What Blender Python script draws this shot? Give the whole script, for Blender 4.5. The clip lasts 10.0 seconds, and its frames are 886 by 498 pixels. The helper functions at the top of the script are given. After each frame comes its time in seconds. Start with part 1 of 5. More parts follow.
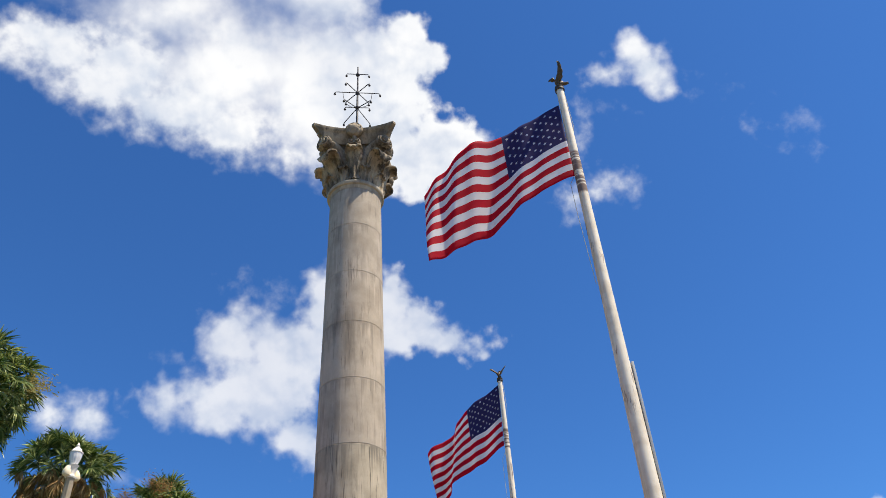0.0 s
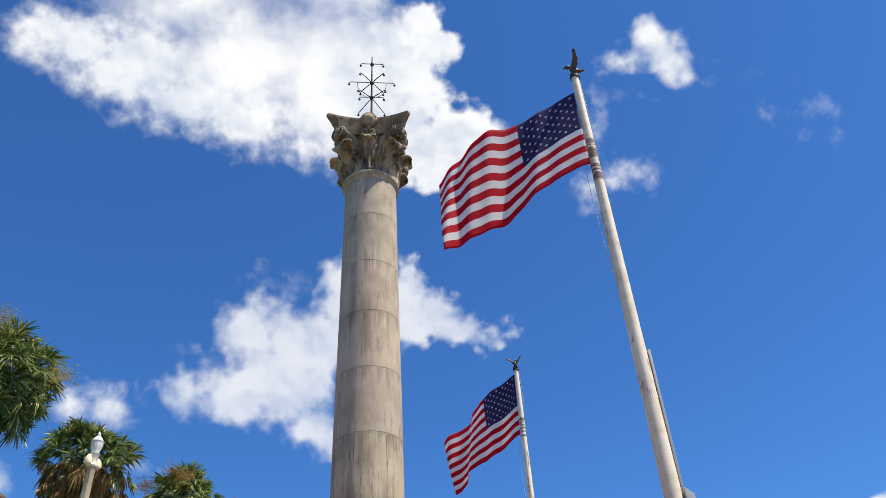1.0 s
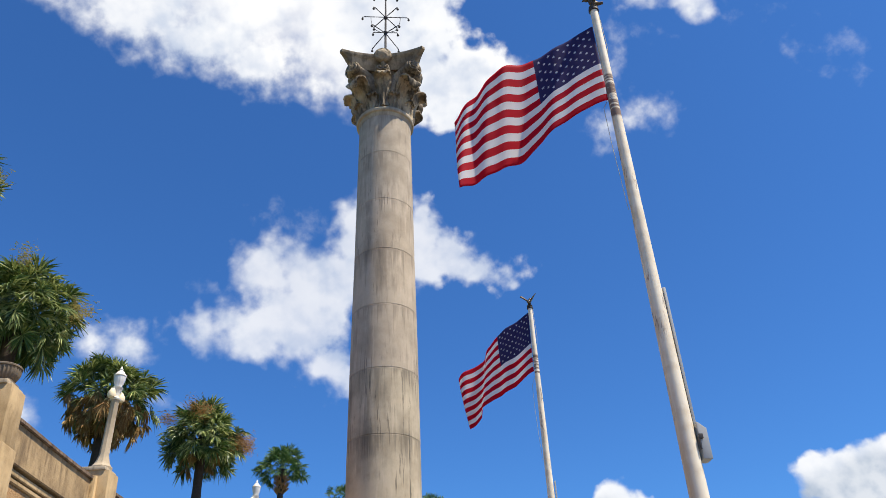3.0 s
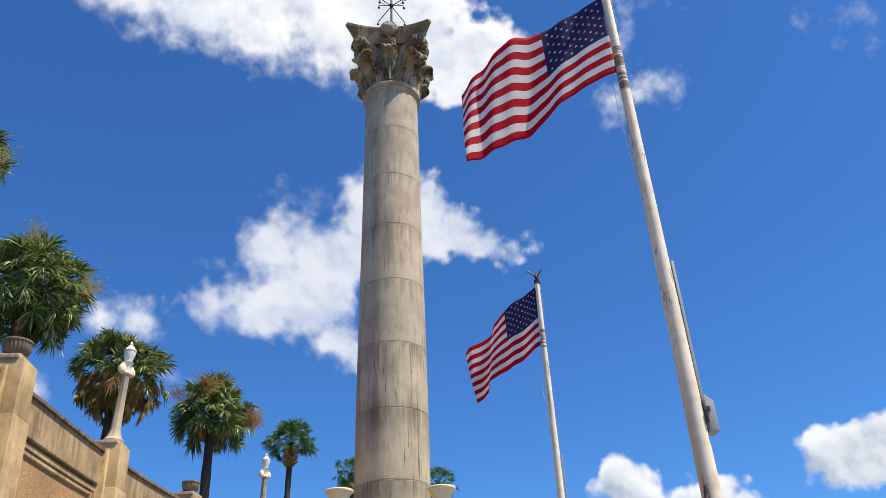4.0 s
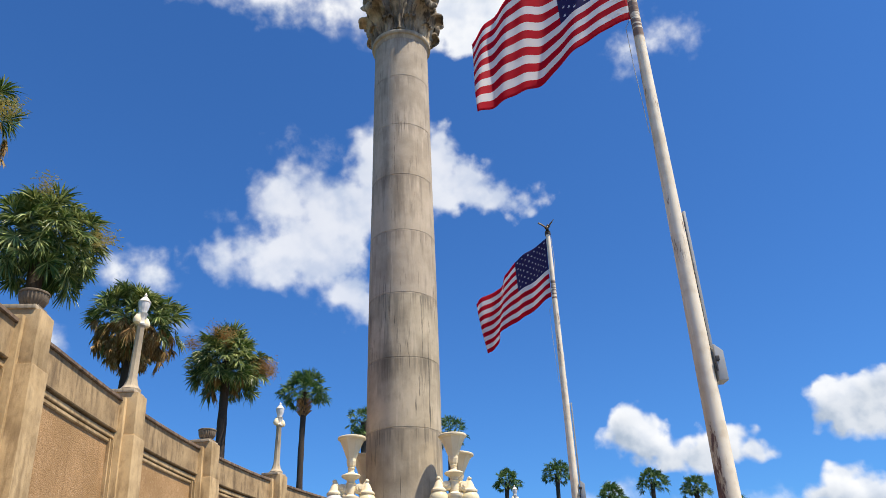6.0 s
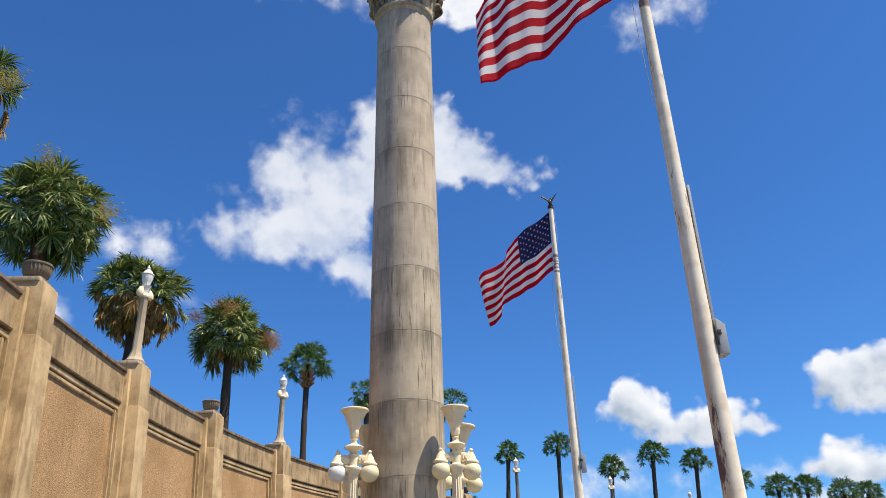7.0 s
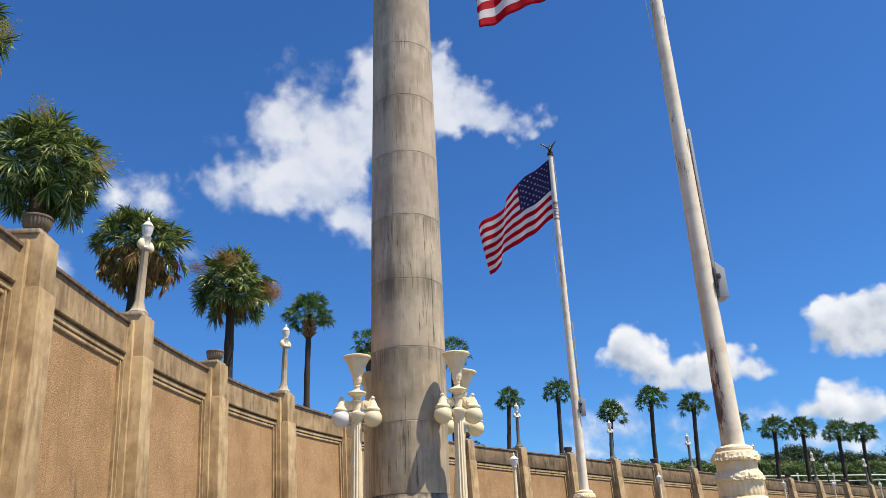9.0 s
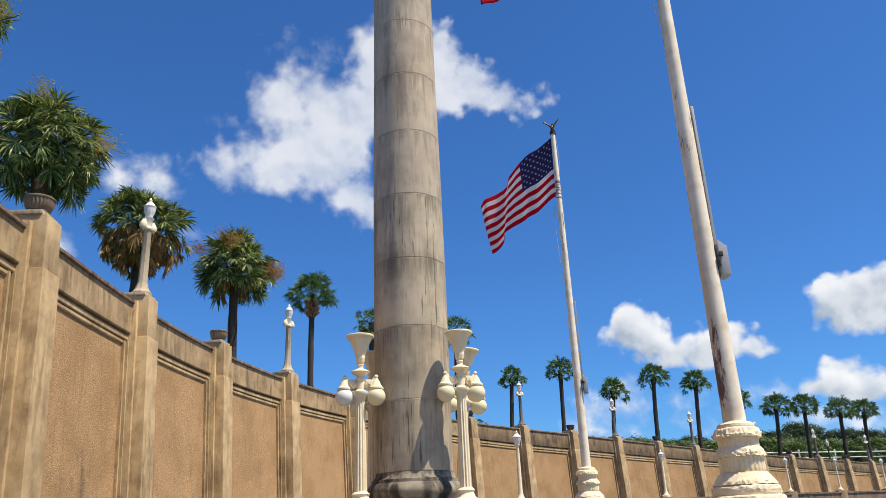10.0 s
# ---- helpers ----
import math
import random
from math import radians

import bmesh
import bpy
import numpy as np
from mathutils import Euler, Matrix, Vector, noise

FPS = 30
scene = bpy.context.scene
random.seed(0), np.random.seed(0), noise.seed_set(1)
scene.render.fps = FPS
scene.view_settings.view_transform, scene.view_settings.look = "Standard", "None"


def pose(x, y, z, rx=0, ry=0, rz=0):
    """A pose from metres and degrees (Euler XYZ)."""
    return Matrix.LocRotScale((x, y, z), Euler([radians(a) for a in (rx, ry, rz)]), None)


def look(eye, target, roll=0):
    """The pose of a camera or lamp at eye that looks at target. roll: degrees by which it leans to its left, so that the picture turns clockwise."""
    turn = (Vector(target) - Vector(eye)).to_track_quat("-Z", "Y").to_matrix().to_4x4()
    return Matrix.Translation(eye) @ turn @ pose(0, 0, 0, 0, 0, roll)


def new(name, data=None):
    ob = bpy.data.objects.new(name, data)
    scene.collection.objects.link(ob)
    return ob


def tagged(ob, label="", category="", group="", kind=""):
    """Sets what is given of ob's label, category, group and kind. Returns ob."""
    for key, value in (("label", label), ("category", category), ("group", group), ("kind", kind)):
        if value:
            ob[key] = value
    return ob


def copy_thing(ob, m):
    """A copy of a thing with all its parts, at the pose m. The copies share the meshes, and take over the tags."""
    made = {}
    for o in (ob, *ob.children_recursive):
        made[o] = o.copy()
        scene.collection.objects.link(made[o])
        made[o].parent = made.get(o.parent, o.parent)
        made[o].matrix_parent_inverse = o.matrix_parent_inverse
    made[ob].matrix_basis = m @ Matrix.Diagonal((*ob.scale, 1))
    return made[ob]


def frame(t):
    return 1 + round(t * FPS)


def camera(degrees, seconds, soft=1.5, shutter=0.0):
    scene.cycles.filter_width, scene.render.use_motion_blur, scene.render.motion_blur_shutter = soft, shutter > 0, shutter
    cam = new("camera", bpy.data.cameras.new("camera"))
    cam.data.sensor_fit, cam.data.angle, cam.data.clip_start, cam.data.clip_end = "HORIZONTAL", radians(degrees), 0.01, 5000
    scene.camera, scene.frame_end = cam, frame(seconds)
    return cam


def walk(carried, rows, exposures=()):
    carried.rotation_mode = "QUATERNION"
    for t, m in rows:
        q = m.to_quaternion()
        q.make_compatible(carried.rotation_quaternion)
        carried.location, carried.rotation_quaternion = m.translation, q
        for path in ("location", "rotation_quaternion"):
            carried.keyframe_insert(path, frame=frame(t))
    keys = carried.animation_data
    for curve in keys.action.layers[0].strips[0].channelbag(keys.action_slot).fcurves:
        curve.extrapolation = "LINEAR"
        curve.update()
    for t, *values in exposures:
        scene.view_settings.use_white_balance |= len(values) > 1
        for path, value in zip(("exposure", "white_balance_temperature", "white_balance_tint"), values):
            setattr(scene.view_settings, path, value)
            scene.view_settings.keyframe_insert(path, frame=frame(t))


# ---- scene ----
EYE = 1.6

# ---- camera and walk ----
cam = camera(60.43, 10.0, soft=0.55)
PATH = [
    (0.0, 0.000, 0.000, 0.000, -5.830, 38.041, 3.289),
    (0.5, 0.003, 0.004, -0.003, -5.143, 37.927, 3.195),
    (1.0, 0.005, 0.011, -0.012, -4.702, 37.365, 2.831),
    (1.5, 0.004, 0.017, -0.021, -4.367, 36.376, 2.652),
    (2.0, -0.001, 0.019, -0.027, -4.197, 35.197, 2.470),
    (2.5, -0.004, 0.026, -0.028, -4.043, 33.959, 2.307),
    (4.0, -0.026, 0.042, -0.040, -3.379, 31.052, 2.075),
    (4.5, -0.022, 0.045, -0.047, -3.034, 30.155, 2.079),
    (5.0, -0.020, 0.048, -0.046, -2.830, 29.240, 1.995),
    (5.5, -0.021, 0.049, -0.052, -2.660, 28.404, 1.897),
    (7.0, -0.023, 0.065, -0.054, -2.519, 25.521, 1.536),
    (7.5, -0.024, 0.064, -0.064, -2.612, 24.527, 1.324),
    (8.0, -0.025, 0.067, -0.069, -2.552, 23.465, 1.563),
    (8.5, -0.027, 0.073, -0.078, -2.441, 22.643, 1.861),
    (9.0, -0.028, 0.073, -0.080, -2.299, 21.755, 2.109),
    (9.5, -0.027, 0.076, -0.086, -2.143, 20.965, 2.293),
    (10.0, -0.026, 0.074, -0.088, -2.036, 20.234, 2.279),
]
walk(cam, [(t, pose(x, y, z + EYE, 90 + pitch, roll, yaw)) for t, x, y, z, yaw, pitch, roll in PATH],
     [(0.0, 0.42), (2.5, 0.46), (5.0, 0.46), (7.5, 0.43), (10.0, 0.36)])

# ---- world, sun ----
TO_SUN = Vector((0.42, -0.22, 0.92)).normalized()
SKY_STRENGTH = 0.075
CLOUD_WHITE = 9.9


class Nodes:
    """Short way to write node trees."""

    def __init__(self, tree):
        self.tree = tree

    def add(self, kind, inputs=(), **props):
        n = self.tree.nodes.new(kind)
        for k, v in props.items():
            setattr(n, k, v)
        for key, v in (inputs.items() if isinstance(inputs, dict) else enumerate(inputs)):
            if v is None:
                continue
            if isinstance(v, bpy.types.NodeSocket):
                self.tree.links.new(v, n.inputs[key])
            else:
                n.inputs[key].default_value = v
        return n

    def math(self, op, a, b=None, c=None, clamp=False):
        return self.add("ShaderNodeMath", (a, b, c), operation=op, use_clamp=clamp).outputs[0]

    def vec(self, op, a, b=None):
        n = self.add("ShaderNodeVectorMath", (a, b), operation=op)
        return n.outputs["Value"] if op in ("DOT_PRODUCT", "LENGTH") else n.outputs[0]

    def noise(self, vector, scale, detail=4.0, rough=0.55, colour=False):
        n = self.add("ShaderNodeTexNoise", {"Vector": vector, "Scale": scale, "Detail": detail, "Roughness": rough})
        return n.outputs["Color" if colour else "Fac"]

    def mix(self, fac, a, b, blend="MIX"):
        n = self.add("ShaderNodeMix", {0: fac, 6: a, 7: b}, data_type="RGBA", blend_type=blend)
        return n.outputs[2]

    def ramp(self, x, lo, hi, smooth=True):
        n = self.add("ShaderNodeMapRange", {0: x, 1: lo, 2: hi, 3: 0.0, 4: 1.0})
        n.interpolation_type = "SMOOTHSTEP" if smooth else "LINEAR"
        return n.outputs[0]


# Cloud banks on the sky: centre and half-axes, in thousandths, on a plane one unit ahead of the view below.
SKY_VIEW = pose(0, 0, 0, 90 + 29.24, 1.995, -2.83).to_3x3()
GREAT = [(-227, 408, 144, 105), (-119, 383, 115, 121), (-123, 531, 102, 93), (-19, 416, 65, 54), (-107, 287, 67, 35),
         (-36, 289, 76, 66), (38, 297, 65, 49), (18, 252, 40, 28), (-322, 483, 129, 74), (-327, 574, 254, 85),
         (2, 418, 58, 46), (4, 366, 38, 36), (2, 468, 30, 30), (60, 300, 50, 40), (10, 335, 46, 38)]
MIDDLE = [(-343, -44, 10, 10), (-296, -51, 34, 28), (-233, -45, 56, 45), (-211, 38, 48, 52), (-296, -36, 36, 30), (-166, -22, 71, 65),
          (-140, -90, 37, 21), (-107, -103, 25, 24), (-159, 22, 54, 52), (-107, 30, 45, 63), (-100, 105, 31, 34),
          (-66, 70, 58, 66), (-19, 74, 36, 55), (18, 54, 42, 40), (53, 41, 37, 27), (82, 34, 25, 11), (106, 29, 10, 4)]
HIGH = [(297, 412, 34, 20), (326, 443, 36, 32), (346, 412, 32, 27), (368, 396, 16, 12)]
RIGHT = [(214, -277, 18, 13), (241, -270, 28, 31), (268, -285, 41, 31), (294, -300, 37, 18), (339, -300, 45, 18),
         (374, -283, 30, 26), (407, -292, 28, 16), (501, -226, 24, 27), (526, -240, 42, 37), (565, -233, 42, 43),
         (614, -222, 59, 58)]
LOW = [(492, -357, 21, 15), (518, -338, 29, 22), (542, -351, 42, 24), (572, -352, 23, 11)]
SOFT = [(-499, 442, 59, 39), (-461, 433, 100, 50), (-384, 395, 89, 64), (-306, 346, 86, 51), (-230, 317, 86, 46),
        (-157, 284, 56, 27), (-430, -62, 37, 31), (-388, -66, 31, 25), (-359, -148, 19, 22), (-330, -148, 15, 7),
        (-538, -148, 30, 30), (424, -366, 27, 13), (297, -374, 29, 11), (243, -387, 22, 10), (208, -384, 23, 12),
        (203, -417, 31, 8), (302, -401, 12, 11), (353, -418, 23, 10), (518, -399, 46, 18), (558, -411, 31, 13),
        (446, -358, 15, 10), (240, -420, 9, 7), (231, -348, 15, 11),
        (249, 330, 17, 30), (284, 254, 30, 19), (236, 226, 17, 22), (262, 242, 26, 23)]
WISPS = [(288, 364, 10, 8), (408, 395, 21, 6),
         (497, 346, 15, 7), (535, 341, 11, 13), (556, 355, 13, 10), (570, 309, 11, 7), (-202, 108, 9, 6),
         (-150, 90, 24, 7), (-283, 19, 7, 5)]


def build_world():
    world = bpy.data.worlds.new("sky")
    scene.world = world
    world.use_nodes = True
    t = world.node_tree
    t.nodes.clear()
    n = Nodes(t)
    sky = n.add("ShaderNodeTexSky", sky_type="NISHITA", sun_disc=False, sun_elevation=math.asin(TO_SUN.z),
                sun_rotation=math.atan2(TO_SUN.x, TO_SUN.y), air_density=1.0, dust_density=0.3, ozone_density=3.0)
    blue = n.mix(1.0, sky.outputs[0], (0.455, 0.93, 1.5, 1), "MULTIPLY")
    way = n.add("ShaderNodeTexCoord").outputs["Generated"]
    right, up, back = (SKY_VIEW.col[i] for i in range(3))
    ahead = n.vec("DOT_PRODUCT", way, tuple(-back))
    safe = n.math("MAXIMUM", ahead, 0.15)
    u = n.math("DIVIDE", n.vec("DOT_PRODUCT", way, tuple(right)), safe)
    v = n.math("DIVIDE", n.vec("DOT_PRODUCT", way, tuple(up)), safe)
    p = n.add("ShaderNodeCombineXYZ", (u, v, 0.0)).outputs[0]
    # the outline is broken up at three sizes
    w1 = n.vec("SUBTRACT", n.noise(way, 7.0, 3.0, colour=True), (0.5, 0.5, 0.5))
    w2 = n.vec("SUBTRACT", n.noise(way, 26.0, 3.0, 0.5, colour=True), (0.5, 0.5, 0.5))
    warp = n.vec("ADD", n.vec("MULTIPLY", w1, (0.024, 0.024, 0)), n.vec("MULTIPLY", w2, (0.036, 0.036, 0)))
    q = n.vec("ADD", p, warp)

    def bank(blobs, q=q):
        field = None
        for x, y, a, b in blobs:
            d = n.vec("SUBTRACT", q, (x / 1000, y / 1000, 0))
            d = n.vec("LENGTH", n.vec("MULTIPLY", d, (1000 / a, 1000 / b, 0)))
            d = n.math("MULTIPLY_ADD", d, -min(a, b) / 1000, min(a, b) / 1000)
            field = d if field is None else n.math("SMOOTH_MAX", field, d, 0.028)
        return field

    fine = n.noise(way, 46.0, 4.0, 0.54)
    coarse = n.noise(way, 15.0, 4.0, 0.52)
    big = n.add("ShaderNodeTexVoronoi", {"Vector": n.vec("ADD", way, n.vec("MULTIPLY", w2, (0.03, 0.03, 0.03))), "Scale": 24.0}, feature="SMOOTH_F1").outputs["Distance"]
    little = n.add("ShaderNodeTexVoronoi", {"Vector": n.vec("ADD", way, n.vec("MULTIPLY", w2, (0.02, 0.02, 0.02))), "Scale": 62.0}, feature="SMOOTH_F1").outputs["Distance"]
    billow = n.math("ADD", n.math("MULTIPLY_ADD", big, -0.026, 0.011), n.math("MULTIPLY_ADD", little, -0.016, 0.007))
    fine_part = n.math("MULTIPLY", n.math("SUBTRACT", fine, 0.5), 0.030)
    coarse_part = n.math("MULTIPLY", n.math("SUBTRACT", coarse, 0.5), 0.036)
    rough_edge = n.math("ADD", n.math("ADD", billow, fine_part), coarse_part)
    fray = n.math("MULTIPLY", n.math("SUBTRACT", 1.0, n.ramp(u, -0.18, 0.02)), n.ramp(v, 0.20, 0.28))
    large = n.math("MAXIMUM", n.math("MAXIMUM", bank(GREAT), bank(MIDDLE)), bank(HIGH))
    edge = n.math("ADD", n.math("ADD", large, n.math("MULTIPLY_ADD", fray, 0.016, -0.001)), rough_edge)
    heaps = n.math("MAXIMUM", bank(RIGHT), bank(LOW))
    heap_edge = n.math("ADD", n.math("MULTIPLY_ADD", heaps, 1.45, n.math("MULTIPLY", rough_edge, 0.95)), n.math("MULTIPLY_ADD", little, -0.012, 0.006))
    # crisp and feathered stretches of the outline; the great bank frays out on the side away from the sun
    width = n.math("MULTIPLY_ADD", n.ramp(n.noise(way, 4.0, 2.0), 0.42, 0.66), 0.019, 0.012)
    width = n.math("MULTIPLY_ADD", fray, 0.084, width)
    cover = n.math("MULTIPLY", n.ramp(edge, -0.006, width), n.math("MULTIPLY_ADD", n.ramp(n.noise(way, 4.5, 3.0), 0.30, 0.55), 0.10, 0.88))
    # the bank behind the column is thinner than the rest
    thin = n.math("MULTIPLY", n.math("SUBTRACT", 1.0, n.ramp(v, 0.12, 0.26)), n.math("SUBTRACT", 1.0, n.ramp(u, 0.12, 0.2)))
    cover = n.math("MULTIPLY", cover, n.math("MULTIPLY_ADD", n.math("MULTIPLY", thin, n.math("MULTIPLY_ADD", coarse, 0.8, 0.5)), -0.20, 1.0))
    cover = n.math("MAXIMUM", cover, n.math("MULTIPLY", n.ramp(heap_edge, -0.004, 0.017), 0.97))
    edge = n.math("MAXIMUM", edge, heap_edge)
    soft = n.math("ADD", n.math("MULTIPLY", bank(SOFT), 1.5), n.math("MULTIPLY", n.math("SUBTRACT", coarse, 0.5), 0.12))
    soft = n.math("ADD", soft, n.math("MULTIPLY", n.math("SUBTRACT", fine, 0.5), 0.07))
    soft = n.math("MULTIPLY", n.ramp(soft, -0.016, 0.045), n.math("MULTIPLY_ADD", n.ramp(soft, 0.0, 0.05), 0.34, 0.60))
    cover = n.math("SUBTRACT", 1.0, n.math("MULTIPLY", n.math("SUBTRACT", 1.0, cover), n.math("SUBTRACT", 1.0, soft)))
    wisp = n.math("ADD", bank(WISPS), n.math("MULTIPLY", n.math("SUBTRACT", fine, 0.5), 0.11))
    wisp = n.math("MULTIPLY", n.ramp(wisp, -0.010, 0.050), 0.26)
    # the rest of the sky carries the same scattered cumulus
    seen = n.ramp(ahead, 0.62, 0.74)
    rest = n.math("MULTIPLY", n.ramp(n.noise(way, 3.2, 8.0, 0.58), 0.58, 0.70), n.math("SUBTRACT", 1.0, seen))
    cover = n.math("MULTIPLY", n.math("MAXIMUM", cover, wisp), n.ramp(ahead, 0.5, 0.62))
    cover = n.math("MAXIMUM", cover, rest)
    # lumps turn their bright side to the sun, bellies and thin parts are a little blue-grey
    lit = TO_SUN - SKY_VIEW @ Vector((0, 0, -1)) * TO_SUN.dot(SKY_VIEW @ Vector((0, 0, -1)))
    toward = n.vec("ADD", way, tuple(lit.normalized() * 0.030))
    relief = n.math("SUBTRACT", n.noise(toward, 9.0, 4.0, 0.52), n.noise(way, 9.0, 4.0, 0.52))
    toward = n.vec("ADD", way, tuple(lit.normalized() * 0.010))
    relief = n.math("MULTIPLY_ADD", n.math("SUBTRACT", n.noise(toward, 30.0, 4.0, 0.5), n.noise(way, 30.0, 4.0, 0.5)), 0.55, relief)
    hollow = n.ramp(relief, -0.12, 0.22)
    grey = n.ramp(n.noise(way, 7.0, 4.0, 0.55), 0.40, 0.66)
    depth = n.ramp(edge, 0.0, 0.09)
    shade = n.math("ADD", n.math("MULTIPLY", hollow, 0.66), n.math("MULTIPLY_ADD", grey, 0.40, n.math("MULTIPLY_ADD", fray, 0.02, n.math("MULTIPLY_ADD", thin, 0.19, -0.10))), clamp=True)
    above = n.math("ADD", bank(RIGHT + LOW, n.vec("ADD", q, (0.008, 0.024, 0))), n.math("MULTIPLY", n.math("SUBTRACT", coarse, 0.5), 0.05))
    belly = n.math("MULTIPLY", n.ramp(above, -0.008, 0.020), n.ramp(heap_edge, -0.01, 0.01))
    white = n.mix(n.math("MULTIPLY", shade, n.math("MULTIPLY_ADD", depth, -0.25, 1.0)), (1.03, 1.03, 1.03, 1), (0.60, 0.68, 0.82, 1))
    white = n.mix(n.math("MULTIPLY", belly, n.math("MULTIPLY_ADD", hollow, 0.7, 0.45)), white, (0.44, 0.52, 0.63, 1))
    white = n.vec("MULTIPLY", white, (CLOUD_WHITE,) * 3)
    full = n.mix(cover, blue, white)
    bg = n.add("ShaderNodeBackground", {0: full, 1: SKY_STRENGTH})
    out = n.add("ShaderNodeOutputWorld")
    t.links.new(bg.outputs[0], out.inputs[0])


build_world()
sun_data = bpy.data.lights.new("sun", "SUN")
sun_data.energy, sun_data.angle, sun_data.color = 5.0, radians(0.53), (1.0, 0.90, 0.74)
sun = new("sun", sun_data)
sun.matrix_world = look(Vector((0, 0, 60)), Vector((0, 0, 60)) - TO_SUN)


# ---- materials ----
def material(name, build, rough=0.7, metal=0.0, spec=0.4):
    m = bpy.data.materials.new(name)
    m.use_nodes = True
    m.node_tree.nodes.clear()
    n = Nodes(m.node_tree)
    bsdf = n.add("ShaderNodeBsdfPrincipled", {"Roughness": rough, "Metallic": metal, "Specular IOR Level": spec})
    out = n.add("ShaderNodeOutputMaterial")
    m.node_tree.links.new(bsdf.outputs[0], out.inputs[0])
    build(n, bsdf, out)
    return m


def put(n, socket, target):
    n.tree.links.new(socket, target)


def bump(n, bsdf, height, distance, strength=1.0):
    b = n.add("ShaderNodeBump", {"Strength": strength, "Distance": distance, "Height": height})
    put(n, b.outputs[0], bsdf.inputs["Normal"])


def place_of(n, world_place=True):
    return n.add("ShaderNodeNewGeometry").outputs["Position"] if world_place else n.add("ShaderNodeTexCoord").outputs["Object"]


def stretched(n, p, x, y, z):
    return n.vec("MULTIPLY", p, (x, y, z))


def weathered(light, dark, stain, streak=(9, 9, 0.7), grain=60.0, relief=0.004, streaks=(0.5, 0.72), amount=0.8, random=0.0, cracks=0.0, mottle=0.0, joints=0.0):
    """Cast stone or stucco with blotches, grain and dirt run down by rain."""
    def build(n, bsdf, out):
        p = place_of(n)
        blotch = n.ramp(n.noise(p, 1.7, 6.0, 0.6), 0.32, 0.7)
        colour = n.mix(blotch, light, dark)
        run = n.ramp(n.noise(stretched(n, p, *streak), 1.0, 6.0, 0.62), *streaks)
        run = n.math("MULTIPLY", run, n.ramp(n.noise(p, 1.1, 3.0), 0.32, 0.60))
        colour = n.mix(n.math("MULTIPLY", run, amount), colour, stain)
        if cracks:
            line = n.ramp(n.noise(stretched(n, p, 30, 30, 1.5), 1.0, 5.0, 0.65), 0.57, 0.63)
            line = n.math("MULTIPLY", line, n.ramp(n.noise(stretched(n, p, 2.2, 2.2, 0.9), 1.0, 3.0), 0.46, 0.62))
            colour = n.mix(n.math("MULTIPLY", line, cracks), colour, stain)
            pale = n.ramp(n.noise(stretched(n, p, 16, 16, 1.2), 1.0, 5.0, 0.6), 0.56, 0.72)
            colour = n.mix(n.math("MULTIPLY", pale, 0.35), colour, tuple(min(1, c * 1.35) for c in light[:3]) + (1,))
        if mottle:
            m = n.noise(stretched(n, p, 7, 7, 4), 1.0, 8.0, 0.74)
            colour = n.mix(n.math("MULTIPLY", n.ramp(m, 0.50, 0.72), mottle), colour, stain)
            colour = n.mix(n.math("MULTIPLY", n.ramp(m, 0.50, 0.30), mottle * 0.6), colour, tuple(min(1, c * 1.3) for c in light[:3]) + (1,))
        if joints:
            # water seeps from the joint above each drum and runs down in drips of uneven length
            below = n.math("SUBTRACT", 1.0, n.add("ShaderNodeSeparateXYZ", (n.add("ShaderNodeTexCoord").outputs["UV"],)).outputs[1])
            reach = n.math("MULTIPLY_ADD", n.noise(stretched(n, p, 9, 9, 0.12), 1.0, 5.0, 0.7), 2.6, -1.15)
            drip = n.math("MULTIPLY", n.ramp(n.math("SUBTRACT", reach, below), 0.0, 0.30), n.ramp(below, 1.0, 0.9))
            seam = n.math("MULTIPLY", n.ramp(below, 0.05, 0.0), n.ramp(n.noise(stretched(n, p, 4, 4, 0.5), 1.0, 5.0, 0.65), 0.40, 0.60))
            drip = n.math("MAXIMUM", n.math("MULTIPLY", drip, 0.60), n.math("MULTIPLY", seam, 0.8))
            colour = n.mix(n.math("MULTIPLY", drip, joints), colour, stain)
        g = n.noise(p, grain, 5.0, 0.65)
        colour = n.mix(0.30, colour, n.mix(g, (0.25, 0.25, 0.25, 1), (0.78, 0.78, 0.78, 1)), "SOFT_LIGHT")
        if random:
            r = n.add("ShaderNodeObjectInfo").outputs["Random"]
            colour = n.mix(1.0, colour, n.mix(r, (1 - random,) * 3 + (1,), (1 + random * 0.5,) * 3 + (1,)), "MULTIPLY")
        put(n, colour, bsdf.inputs["Base Color"])
        bump(n, bsdf, n.math("ADD", g, n.math("MULTIPLY", n.noise(p, 9.0, 4.0), 1.5)), relief)
    return build


